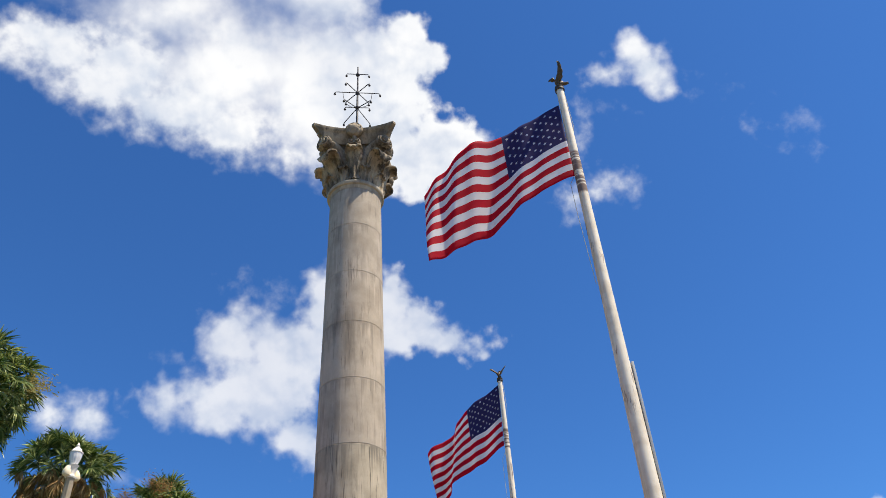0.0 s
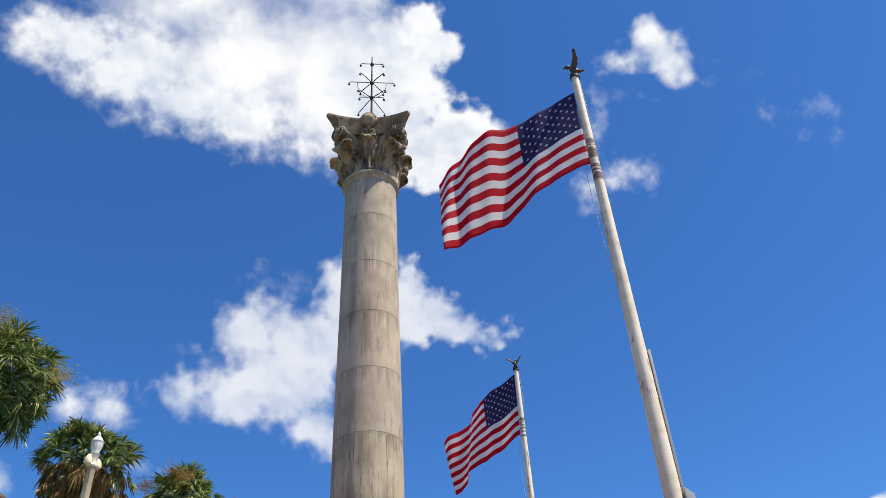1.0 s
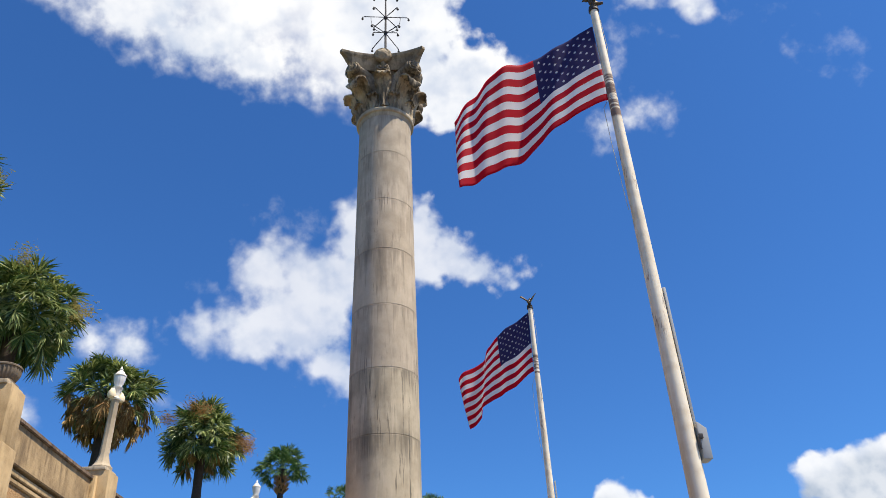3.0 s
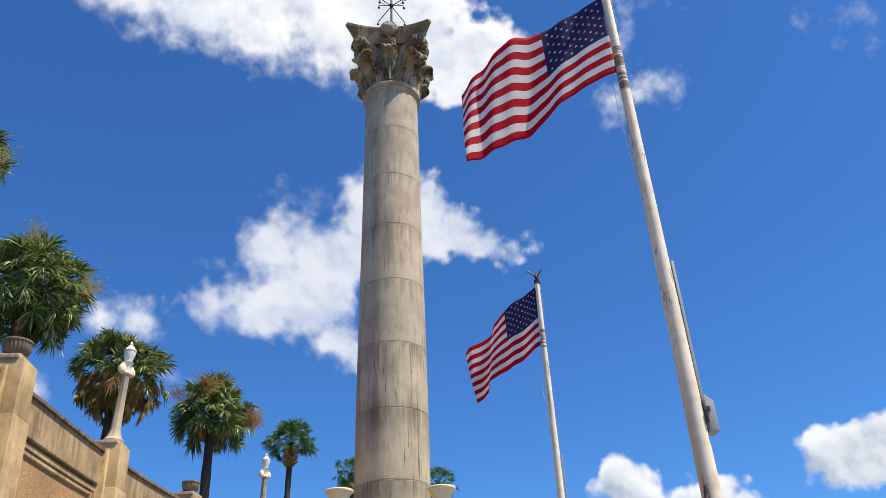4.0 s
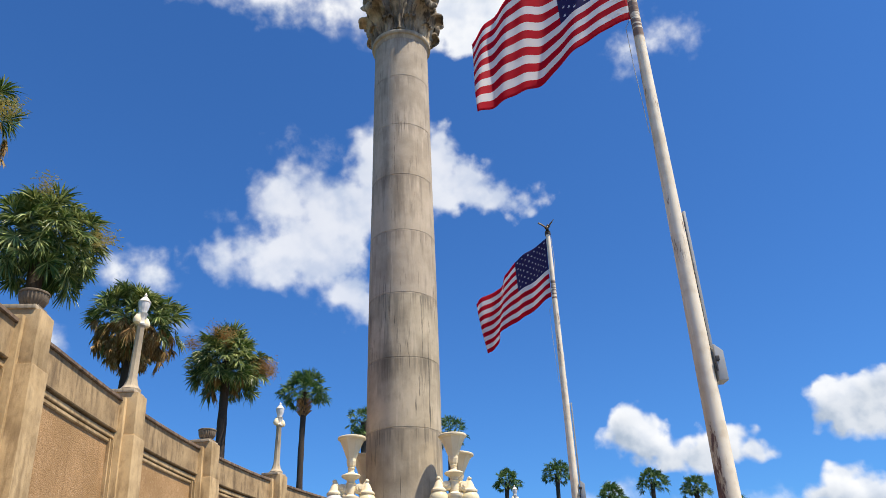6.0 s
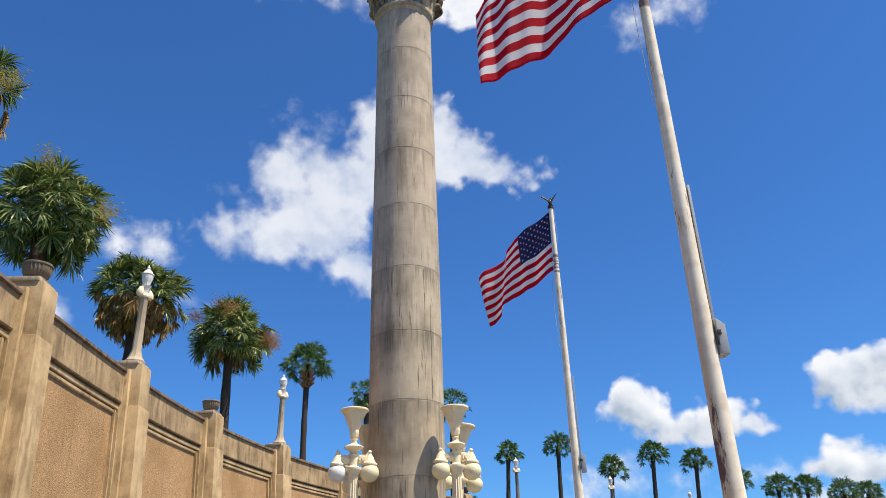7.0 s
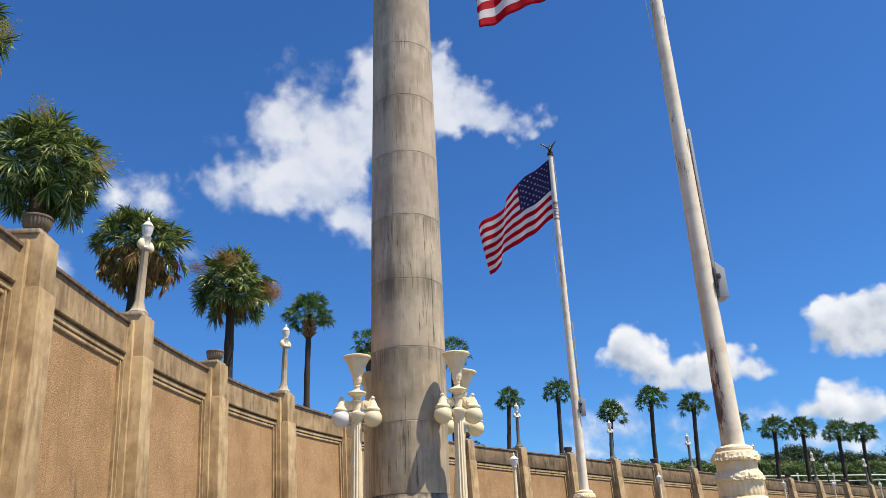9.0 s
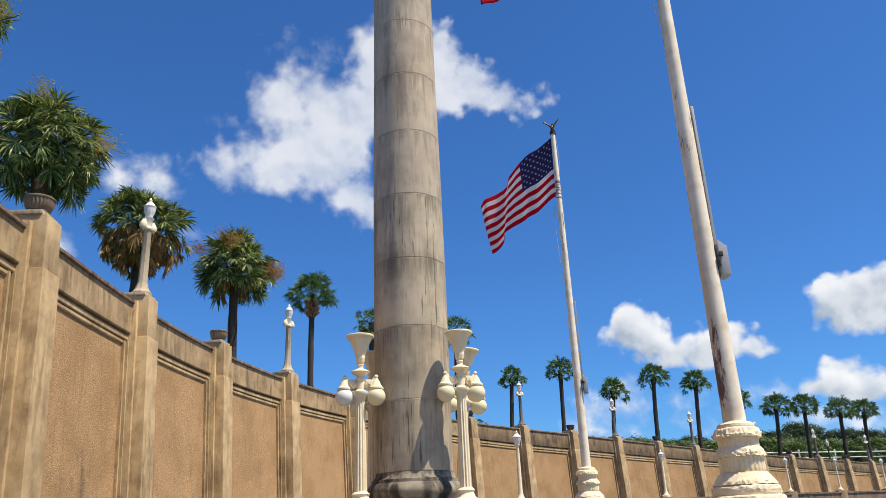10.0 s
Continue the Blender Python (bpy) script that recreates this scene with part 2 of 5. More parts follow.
M_COLUMN = material("column_stone", weathered((0.525, 0.432, 0.322, 1), (0.37, 0.30, 0.216, 1), (0.12, 0.096, 0.072, 1), (7, 7, 0.8), 70, 0.001, (0.46, 0.70), 0.50, 0.10, 0.70, 0.15, 0.62), 0.85)
M_COLUMN_FOOT = material("stained_shaded_stone", weathered((0.53, 0.440, 0.312, 1), (0.345, 0.282, 0.192, 1), (0.085, 0.072, 0.055, 1), (6, 6, 0.6), 70, 0.001, (0.42, 0.64), 0.56, 0.10, 0.85, 0.18, 0.68), 0.85)
M_CAPITAL = material("capital_stone", weathered((0.50, 0.40, 0.265, 1), (0.17, 0.13, 0.085, 1), (0.026, 0.021, 0.015, 1), (7, 7, 2.2), 45, 0.006, (0.42, 0.58), 0.92, mottle=0.5), 0.9)
M_BASE = material("base_stone", weathered((0.42, 0.36, 0.27, 1), (0.25, 0.21, 0.155, 1), (0.03, 0.026, 0.02, 1), (5, 5, 1.6), 45, 0.006, (0.40, 0.6), 0.95), 0.85)
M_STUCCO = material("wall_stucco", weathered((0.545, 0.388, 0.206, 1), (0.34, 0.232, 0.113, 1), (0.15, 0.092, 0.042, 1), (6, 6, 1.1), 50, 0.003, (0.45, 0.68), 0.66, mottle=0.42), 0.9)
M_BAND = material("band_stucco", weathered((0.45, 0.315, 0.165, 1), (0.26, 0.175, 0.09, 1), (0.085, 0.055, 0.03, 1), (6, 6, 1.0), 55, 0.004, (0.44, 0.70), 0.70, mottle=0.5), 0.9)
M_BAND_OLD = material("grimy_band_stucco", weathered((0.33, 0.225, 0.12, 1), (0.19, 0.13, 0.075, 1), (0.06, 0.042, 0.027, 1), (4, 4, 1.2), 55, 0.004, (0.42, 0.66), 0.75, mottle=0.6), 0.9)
M_COPING = material("coping_stone", weathered((0.27, 0.185, 0.12, 1), (0.165, 0.112, 0.076, 1), (0.05, 0.035, 0.025, 1), (6, 6, 2.0), 55, 0.006, (0.40, 0.66), 0.85), 0.9)
M_LAMPSTONE = material("lamp_stone", weathered((0.50, 0.405, 0.28, 1), (0.36, 0.285, 0.19, 1), (0.10, 0.08, 0.06, 1), (14, 14, 1.5), 90, 0.003, (0.5, 0.7), 0.7), 0.85)
M_GREYSTONE = material("grey_stone", weathered((0.20, 0.185, 0.16, 1), (0.12, 0.11, 0.095, 1), (0.05, 0.045, 0.04, 1), (14, 14, 1.5), 90, 0.003, (0.5, 0.7), 0.7), 0.85)


def pebbledash(n, bsdf, out):
    p = place_of(n)
    cell = n.add("ShaderNodeTexVoronoi", {"Vector": p, "Scale": 36.0, "Randomness": 1.0})
    tone = n.add("ShaderNodeSeparateColor", (cell.outputs["Color"],)).outputs[0]
    colour = n.mix(tone, (0.372, 0.224, 0.105, 1), (0.506, 0.314, 0.157, 1))
    colour = n.mix(n.math("MULTIPLY", n.ramp(n.noise(p, 1.1, 6.0, 0.6), 0.35, 0.68), 0.75), colour, (0.31, 0.185, 0.082, 1))
    run = n.ramp(n.noise(stretched(n, p, 6, 6, 0.6), 1.0, 6.0, 0.6), 0.55, 0.75)
    colour = n.mix(n.math("MULTIPLY", run, 0.45), colour, (0.20, 0.115, 0.055, 1))
    speck = n.ramp(n.noise(p, 15.0, 4.0, 0.75), 0.59, 0.66)
    colour = n.mix(n.math("MULTIPLY", speck, 0.5), colour, (0.66, 0.49, 0.31, 1))
    pit = n.ramp(n.noise(p, 19.0, 4.0, 0.7), 0.58, 0.68)
    colour = n.mix(n.math("MULTIPLY", pit, 0.5), colour, (0.17, 0.098, 0.045, 1))
    put(n, colour, bsdf.inputs["Base Color"])
    bump(n, bsdf, n.math("SUBTRACT", n.noise(p, 95.0, 2.0, 0.7), n.math("MULTIPLY", cell.outputs["Distance"], 0.8)), 0.006)


M_PEBBLE = material("pebbledash", pebbledash, 0.95, spec=0.2)


def painted(base, dirt, rust, rust_lo, rust_hi, rings=None, edge=None, flecks=None):
    """Old paint: rust patches, a stretch of rust rings, rust and painted shade along one edge, a stretch of flecks."""
    def build(n, bsdf, out):
        p = place_of(n)
        x, y, z = n.add("ShaderNodeSeparateXYZ", (p,)).outputs[:3]
        colour = n.mix(n.ramp(n.noise(p, 6.0, 5.0), 0.4, 0.75), base, dirt)
        patch = n.noise(stretched(n, p, 14, 14, 2.6), 1.0, 7.0, 0.68)

        def within(lo, hi, fade):
            return n.math("MULTIPLY", n.ramp(z, lo - fade, lo + fade), n.math("SUBTRACT", 1.0, n.ramp(z, hi - fade, hi + fade)))
        if edge:
            at, lo, hi = edge
            near = n.math("MULTIPLY", within(lo, hi, 0.15), n.ramp(n.math("SUBTRACT", at, x), 0.02, 0.10))
            patch = n.math("ADD", patch, n.math("MULTIPLY", near, 0.235))
            # the pole's shaded left side is painted in as brown, broken up by noise
            shaded_side = n.math("MULTIPLY", n.ramp(n.math("SUBTRACT", at, x), 0.035, 0.078), n.ramp(n.noise(stretched(n, p, 10, 10, 0.7), 1.0, 6.0, 0.6), 0.34, 0.62))
            colour = n.mix(n.math("MULTIPLY", shaded_side, 0.6), colour, (0.46, 0.34, 0.20, 1))
        if flecks:
            patch = n.math("ADD", patch, n.math("MULTIPLY", within(flecks[0], flecks[1], 0.4), flecks[2]))
        worn = n.ramp(patch, rust_lo, rust_hi)
        if rings:
            bands = n.noise(stretched(n, p, 2.0, 2.0, 15), 1.0, 4.0, 0.6)
            bands = n.math("MULTIPLY", n.ramp(bands, 0.42, 0.52), within(rings[0], rings[1], 0.03))
            worn = n.math("MAXIMUM", worn, n.math("MULTIPLY", bands, 0.9))
        colour = n.mix(worn, colour, n.mix(n.noise(p, 60, 4), rust, (0.12, 0.07, 0.06, 1)))
        put(n, colour, bsdf.inputs["Base Color"])
        put(n, n.math("MULTIPLY_ADD", worn, 0.25, 0.68), bsdf.inputs["Roughness"])
        bump(n, bsdf, n.math("ADD", n.noise(p, 40.0, 4.0), worn), 0.001)
    return build


CREAM, CREAM_DIRT, RUST = (0.86, 0.76, 0.59, 1), (0.70, 0.585, 0.42, 1), (0.19, 0.11, 0.09, 1)
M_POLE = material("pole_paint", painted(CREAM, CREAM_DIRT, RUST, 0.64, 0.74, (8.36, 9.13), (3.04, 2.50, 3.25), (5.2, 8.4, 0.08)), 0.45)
M_POLE_FAR = material("far_pole_paint", painted(CREAM, CREAM_DIRT, RUST, 0.64, 0.76, (8.36, 8.82), None, (6.0, 8.3, 0.11)), 0.45)
M_POLEBASE = material("pole_base_paint", painted((0.85, 0.71, 0.47, 1), (0.72, 0.57, 0.34, 1), (0.25, 0.17, 0.11, 1), 0.70, 0.82), 0.6)
M_IRON = material("cream_iron", painted((0.83, 0.71, 0.48, 1), (0.72, 0.59, 0.37, 1), (0.32, 0.2, 0.12, 1), 0.74, 0.84), 0.5)
M_WHITEIRON = material("white_iron", painted((0.78, 0.74, 0.66, 1), (0.66, 0.6, 0.5, 1), (0.3, 0.22, 0.15, 1), 0.74, 0.84), 0.5)


def plain(base, vary=0.15, scale=12.0, relief=0.0):
    def build(n, bsdf, out):
        p = place_of(n)
        f = n.noise(p, scale, 5.0, 0.6)
        dark = tuple(c * (1 - vary) for c in base[:3]) + (1,)
        bright = tuple(min(1, c * (1 + vary)) for c in base[:3]) + (1,)
        put(n, n.mix(f, dark, bright), bsdf.inputs["Base Color"])
        if relief:
            bump(n, bsdf, f, relief)
    return build


M_GLOBE_CREAM = material("cream_milk_glass", plain((0.80, 0.70, 0.44), 0.08, 5.0), 0.18, spec=0.5)
M_GLOBE_WHITE = material("white_milk_glass", plain((0.74, 0.715, 0.68), 0.06, 5.0), 0.22, spec=0.4)
M_BRONZE = material("eagle_bronze", plain((0.10, 0.068, 0.034), 0.5, 25.0, 0.004), 0.5, 0.35)
M_DARKIRON = material("dark_iron", plain((0.05, 0.045, 0.045), 0.4, 30.0), 0.6, 0.3)
M_GREYBOX = material("grey_painted_steel", plain((0.36, 0.37, 0.37), 0.12, 14.0), 0.45)
M_ROPE = material("halyard_rope", plain((0.50, 0.48, 0.42), 0.2, 60.0), 0.9)
M_URN = material("urn_stone", weathered((0.27, 0.21, 0.14, 1), (0.17, 0.13, 0.09, 1), (0.05, 0.04, 0.03, 1), (6, 6, 1.5), 70, 0.004), 0.9)
M_DARKURN = material("dark_urn_stone", weathered((0.12, 0.095, 0.08, 1), (0.07, 0.055, 0.048, 1), (0.03, 0.025, 0.02, 1), (6, 6, 1.5), 70, 0.004), 0.9)
M_BARK = material("palm_bark", plain((0.065, 0.05, 0.04), 0.55, 18.0, 0.02), 0.95, spec=0.2)
M_BOOT = material("leaf_stub", plain((0.34, 0.18, 0.08), 0.5, 14.0, 0.01), 0.9, spec=0.2)
M_TREEBARK = material("tree_bark", plain((0.09, 0.07, 0.05), 0.5, 8.0, 0.02), 0.95, spec=0.2)


def leaf(a, b, through_light=0.25):
    def build(n, bsdf, out):
        r = n.add("ShaderNodeNewGeometry").outputs["Random Per Island"]
        p = place_of(n)
        clump = n.math("MULTIPLY_ADD", n.ramp(n.noise(p, 2.3, 3.0), 0.38, 0.66), 0.75, 0.45)
        colour = n.mix(n.math("MULTIPLY", n.math("POWER", r, 2.1), clump), a, b)
        colour = n.mix(n.math("MULTIPLY", n.noise(p, 7.0, 3.0), 0.4), colour, tuple(c * 0.6 for c in a[:3]) + (1,))
        put(n, colour, bsdf.inputs["Base Color"])
        tr = n.add("ShaderNodeBsdfTranslucent", {0: colour})
        m = n.add("ShaderNodeMixShader", (through_light, bsdf.outputs[0], tr.outputs[0]))
        put(n, m.outputs[0], out.inputs[0])
    return build


M_FROND = material("palm_frond", leaf((0.058, 0.115, 0.020, 1), (0.86, 0.88, 0.34, 1), through_light=0.20), 0.36, spec=0.42)
M_FROND_DARK = material("palm_frond_far", leaf((0.052, 0.128, 0.034, 1), (0.44, 0.56, 0.21, 1), through_light=0.22), 0.42, spec=0.3)
M_DEAD = material("dead_frond", leaf((0.30, 0.175, 0.062, 1), (0.78, 0.57, 0.24, 1), through_light=0.18), 0.7, spec=0.3)
M_RUST_SEED = material("rusty_seed_stalk", leaf((0.42, 0.23, 0.08, 1), (0.66, 0.43, 0.17, 1)), 0.8, spec=0.2)
M_SEED = material("seed_stalk", leaf((0.46, 0.36, 0.11, 1), (0.66, 0.58, 0.22, 1)), 0.8, spec=0.2)
M_TREELEAF = material("tree_leaf", leaf((0.045, 0.075, 0.03, 1), (0.12, 0.16, 0.07, 1), through_light=0.35), 0.55, spec=0.3)
M_HEDGE = material("hedge_leaf", leaf((0.10, 0.155, 0.04, 1), (0.24, 0.31, 0.10, 1), through_light=0.28), 0.55, spec=0.3)


def ground_build(n, bsdf, out):
    p = place_of(n)
    colour = n.mix(n.ramp(n.noise(p, 0.4, 6.0), 0.35, 0.7), (0.20, 0.185, 0.155, 1), (0.13, 0.12, 0.10, 1))
    colour = n.mix(0.4, colour, n.mix(n.noise(p, 40, 5), (0.3, 0.3, 0.3, 1), (0.7, 0.7, 0.7, 1)), "SOFT_LIGHT")
    put(n, colour, bsdf.inputs["Base Color"])
    bump(n, bsdf, n.noise(p, 30, 5), 0.004)


M_GROUND = material("promenade_concrete", ground_build, 0.9)
M_GRASS = material("grass", plain((0.07, 0.10, 0.03), 0.5, 3.0, 0.03), 0.95, spec=0.2)


def flag_build(n, bsdf, out):
    uv = n.add("ShaderNodeSeparateXYZ", (n.add("ShaderNodeTexCoord").outputs["UV"],))
    u, v = uv.outputs[0], uv.outputs[1]
    stripe = n.math("GREATER_THAN", n.math("MODULO", n.math("FLOOR", n.math("MULTIPLY", v, 13.0)), 2.0), 0.5)
    colour = n.mix(stripe, (0.66, 0.012, 0.038, 1), (0.90, 0.87, 0.86, 1))
    canton = n.math("MULTIPLY", n.math("LESS_THAN", u, 0.4), n.math("GREATER_THAN", v, 6 / 13))
    s = n.math("MULTIPLY", u, 30.0)
    r = n.math("MULTIPLY", n.math("SUBTRACT", v, 6 / 13), 130 / 7)
    i, j = n.math("ROUND", s), n.math("ROUND", r)
    odd = n.math("LESS_THAN", n.math("ABSOLUTE", n.math("MODULO", n.math("ADD", i, j), 2.0)), 0.5)
    inside = n.math("MULTIPLY", n.math("MULTIPLY", n.math("GREATER_THAN", i, 0.5), n.math("LESS_THAN", i, 11.5)),
                    n.math("MULTIPLY", n.math("GREATER_THAN", j, 0.5), n.math("LESS_THAN", j, 9.5)))
    dx = n.math("MULTIPLY", n.math("SUBTRACT", s, i), 0.082)
    dy = n.math("MULTIPLY", n.math("SUBTRACT", r, j), 0.082)
    rad = n.math("SQRT", n.math("ADD", n.math("MULTIPLY", dx, dx), n.math("MULTIPLY", dy, dy)))
    point = n.math("MULTIPLY_ADD", n.math("COSINE", n.math("MULTIPLY", n.math("ARCTAN2", dx, dy), 5.0)), 0.007, 0.018)
    star = n.math("MULTIPLY", n.math("LESS_THAN", rad, point), n.math("MULTIPLY", odd, inside))
    field = n.mix(star, (0.072, 0.060, 0.185, 1), (0.80, 0.78, 0.82, 1))
    colour = n.mix(canton, colour, field)
    weave = n.noise(n.vec("MULTIPLY", n.add("ShaderNodeTexCoord").outputs["UV"], (9, 5, 0)), 3.0, 5.0)
    colour = n.mix(n.math("MULTIPLY", weave, 0.12), colour, n.mix(1.0, colour, (0.7, 0.66, 0.66, 1), "MULTIPLY"))
    put(n, colour, bsdf.inputs["Base Color"])
    bump(n, bsdf, n.noise(n.vec("MULTIPLY", n.add("ShaderNodeTexCoord").outputs["UV"], (5, 6, 0)), 3.0, 3.0), 0.02, 0.35)
    tr = n.add("ShaderNodeBsdfTranslucent", {0: colour})
    m = n.add("ShaderNodeMixShader", (0.58, bsdf.outputs[0], tr.outputs[0]))
    put(n, m.outputs[0], out.inputs[0])


M_FLAG = material("flag_cloth", flag_build, 0.68, spec=0.14)


# ---- mesh helpers ----
def finish(name, bm, mat, smooth=None):
    bmesh.ops.recalc_face_normals(bm, faces=bm.faces)
    me = bpy.data.meshes.new(name)
    bm.to_mesh(me)
    bm.free()
    for m in (mat if isinstance(mat, (list, tuple)) else [mat]):
        me.materials.append(m)
    if smooth is not None:
        me.polygons.foreach_set("use_smooth", [True] * len(me.polygons))
        me.set_sharp_from_angle(angle=radians(smooth))
    return me


def part(name, bm, mat, parent, label="", smooth=35):
    ob = new(name, finish(name, bm, mat, smooth))
    ob.parent = parent
    if label:
        tagged(ob, label)
    return ob


def thing(name, at, label, category, group="", kind="", turn=0.0):
    ob = new(name)
    ob.empty_display_size = 0.2
    ob.matrix_world = pose(*at, 0, 0, turn)
    return tagged(ob, label, category, group, kind)


def lathe(bm, profile, seg=32, at=(0, 0), wobble=None, flutes=0, depth=0.0, start=0.0):
    """Turn (radius, height) pairs round an upright axis."""
    rings = []
    for k, (r, z) in enumerate(profile):
        ring = []
        for i in range(seg):
            a = start + 2 * math.pi * i / seg
            rr = r * (1 - depth * (0.5 - 0.5 * math.cos(a * flutes))) if flutes else r
            dz = 0.0
            if wobble:
                dr, dz = wobble(k, a)
                rr += dr
            ring.append(bm.verts.new((at[0] + rr * math.cos(a), at[1] + rr * math.sin(a), z + dz)))
        rings.append(ring)
    for a, b in zip(rings, rings[1:]):
        for i in range(seg):
            bm.faces.new((a[i], a[(i + 1) % seg], b[(i + 1) % seg], b[i]))
    bm.faces.new(rings[0][::-1])
    bm.faces.new(rings[-1])
    return rings


def block(bm, x0, x1, y0, y1, z0, z1, bevel=0.0, m=None):
    made = bmesh.ops.create_cube(bm, size=1.0)["verts"]
    for v in made:
        v.co = Vector(((x0 + x1) / 2 + v.co.x * (x1 - x0), (y0 + y1) / 2 + v.co.y * (y1 - y0), (z0 + z1) / 2 + v.co.z * (z1 - z0)))
    if bevel:
        edges = list({e for v in made for e in v.link_edges})
        got = bmesh.ops.bevel(bm, geom=edges, offset=bevel, segments=2, affect="EDGES", profile=0.6)
        made = list({v for f in got["faces"] for v in f.verts} | {v for v in made if v.is_valid})
    if m is not None:
        bmesh.ops.transform(bm, matrix=m, verts=made)
    return made


def tube(bm, points, radius, seg=8, ends=True):
    """A round bar along points; radius is a number or one for each point."""
    pts = [Vector(p) for p in points]
    rad = radius if isinstance(radius, (list, tuple)) else [radius] * len(pts)
    rings, side = [], None
    for k, p in enumerate(pts):
        d = (pts[min(k + 1, len(pts) - 1)] - pts[max(k - 1, 0)]).normalized()
        if side is None:
            side = d.cross(Vector((0.3, 0.2, 1)) if abs(d.z) < 0.9 else Vector((1, 0.1, 0))).normalized()
        side = (side - d * side.dot(d)).normalized()
        other = d.cross(side)
        rings.append([bm.verts.new(p + (side * math.cos(2 * math.pi * i / seg) + other * math.sin(2 * math.pi * i / seg)) * rad[k]) for i in range(seg)])
    for a, b in zip(rings, rings[1:]):
        for i in range(seg):
            bm.faces.new((a[i], a[(i + 1) % seg], b[(i + 1) % seg], b[i]))
    if ends:
        bm.faces.new(rings[0][::-1])
        bm.faces.new(rings[-1])


def ball(bm, at, r, seg=16, squash=1.0):
    bmesh.ops.create_uvsphere(bm, u_segments=seg, v_segments=max(6, seg // 2), radius=r,
                              matrix=Matrix.Translation(at) @ Matrix.Diagonal((1, 1, squash, 1)))


def shell(bm, fn, nu, nv, thick):
    """A closed curved plate: fn(u, v) for u, v in 0..1 gives its face, thick metres its back."""
    front = [[Vector(fn(i / nu, j / nv)) for j in range(nv + 1)] for i in range(nu + 1)]
    back = []
    for i in range(nu + 1):
        row = []
        for j in range(nv + 1):
            du = front[min(i + 1, nu)][j] - front[max(i - 1, 0)][j]
            dv = front[i][min(j + 1, nv)] - front[i][max(j - 1, 0)]
            n = du.cross(dv)
            n = n.normalized() if n.length > 1e-9 else Vector((0, 0, 1))
            row.append(front[i][j] - n * thick)
        back.append(row)
    F = [[bm.verts.new(p) for p in row] for row in front]
    B = [[bm.verts.new(p) for p in row] for row in back]
    for i in range(nu):
        for j in range(nv):
            bm.faces.new((F[i][j], F[i + 1][j], F[i + 1][j + 1], F[i][j + 1]))
            bm.faces.new((B[i][j], B[i][j + 1], B[i + 1][j + 1], B[i + 1][j]))
    for i in range(nu):
        for j in (0, nv):
            bm.faces.new((F[i][j], B[i][j], B[i + 1][j], F[i + 1][j]))
    for j in range(nv):
        for i in (0, nu):
            bm.faces.new((F[i][j], F[i][j + 1], B[i][j + 1], B[i][j]))


def blank():
    return bmesh.new()


# ---- the setting: ground, terrace, curved wall ----
BAY = 4.242
HEADING = (0.00705, 0.22901, 4.64184, -7.77902, 4.78488, -1.02913)
FIRST, LAST = -5, 22


def wall_line():
    """Places, headings along the wall's front, every eighth of a bay."""
    def heading(u):
        s = min(max(u, 0.0), 17.5) / 10
        return sum(c * s ** k for k, c in enumerate(HEADING))
    line = {0: (Vector((-5.354, 10.515)), heading(0))}
    p = Vector((-5.354, 10.515))
    for i in range(LAST * 8):
        h = heading((i + 0.5) / 8)
        p = p + Vector((math.sin(h), math.cos(h))) * BAY / 8
        line[i + 1] = (p.copy(), heading((i + 1) / 8))
    p = Vector((-5.354, 10.515))
    for i in range(0, FIRST * 8, -1):
        h = heading(0)
        p = p - Vector((math.sin(h), math.cos(h))) * BAY / 8
        line[i - 1] = (p.copy(), h)
    return line


LINE = wall_line()
BATTER = 0.05


def wall_at(u):
    """Place and heading at u bays along, between the eighths."""
    k = min(max(math.floor(u * 8), FIRST * 8), LAST * 8 - 1)
    f = u * 8 - k
    (p, a), (q, b) = LINE[k], LINE[k + 1]
    h = a + (b - a) * f
    return p + (q - p) * f + Vector((math.sin(h), math.cos(h))) * (0.34 + 0.06 * max(0.0, 2 - max(u, 0.0))), h


def wall_top(u):
    return 6.1 - 0.0727 * max(0.0, min(u, 17.5) - 8)


def drop(u):
    """The bands under the coping are deeper round the bend."""
    return 1 + 0.22 * min(1.0, max(0.0, (u - 4) / 4))


def lift(u):
    """The near pilasters stand higher over the coping than the far ones."""
    return 0.11 * min(1.0, max(0.0, (7 - u) / 3))


def lip(u):
    """The coping of the near bays sits a little higher."""
    return 0.055 * min(1.0, max(0.0, u * 8)) * min(1.0, max(0.0, (6 - u) / 2))


def offset(u, off):
    p, h = wall_at(u)
    return p + Vector((math.cos(h), -math.sin(h))) * off


def sweep(bm, u0, u1, section, steps=5):
    """A bar along the wall; section is a ring of (distance to the lake side, height below the wall's top or, as 'g', above ground)."""
    rings = []
    for k in range(steps + 1):
        u = u0 + (u1 - u0) * k / steps
        top = wall_top(u)
        ring = []
        for o, z in section:
            z = z if z >= 0.2 else top + (z * drop(u) if z < -0.21 else z + lip(u))
            ring.append(bm.verts.new((*offset(u, o + BATTER * (top - z)), z)))
        rings.append(ring)
    m = len(section)
    for a, b in zip(rings, rings[1:]):
        for i in range(m):
            bm.faces.new((a[i], a[(i + 1) % m], b[(i + 1) % m], b[i]))
    bm.faces.new(rings[0])
    bm.faces.new(rings[-1][::-1])


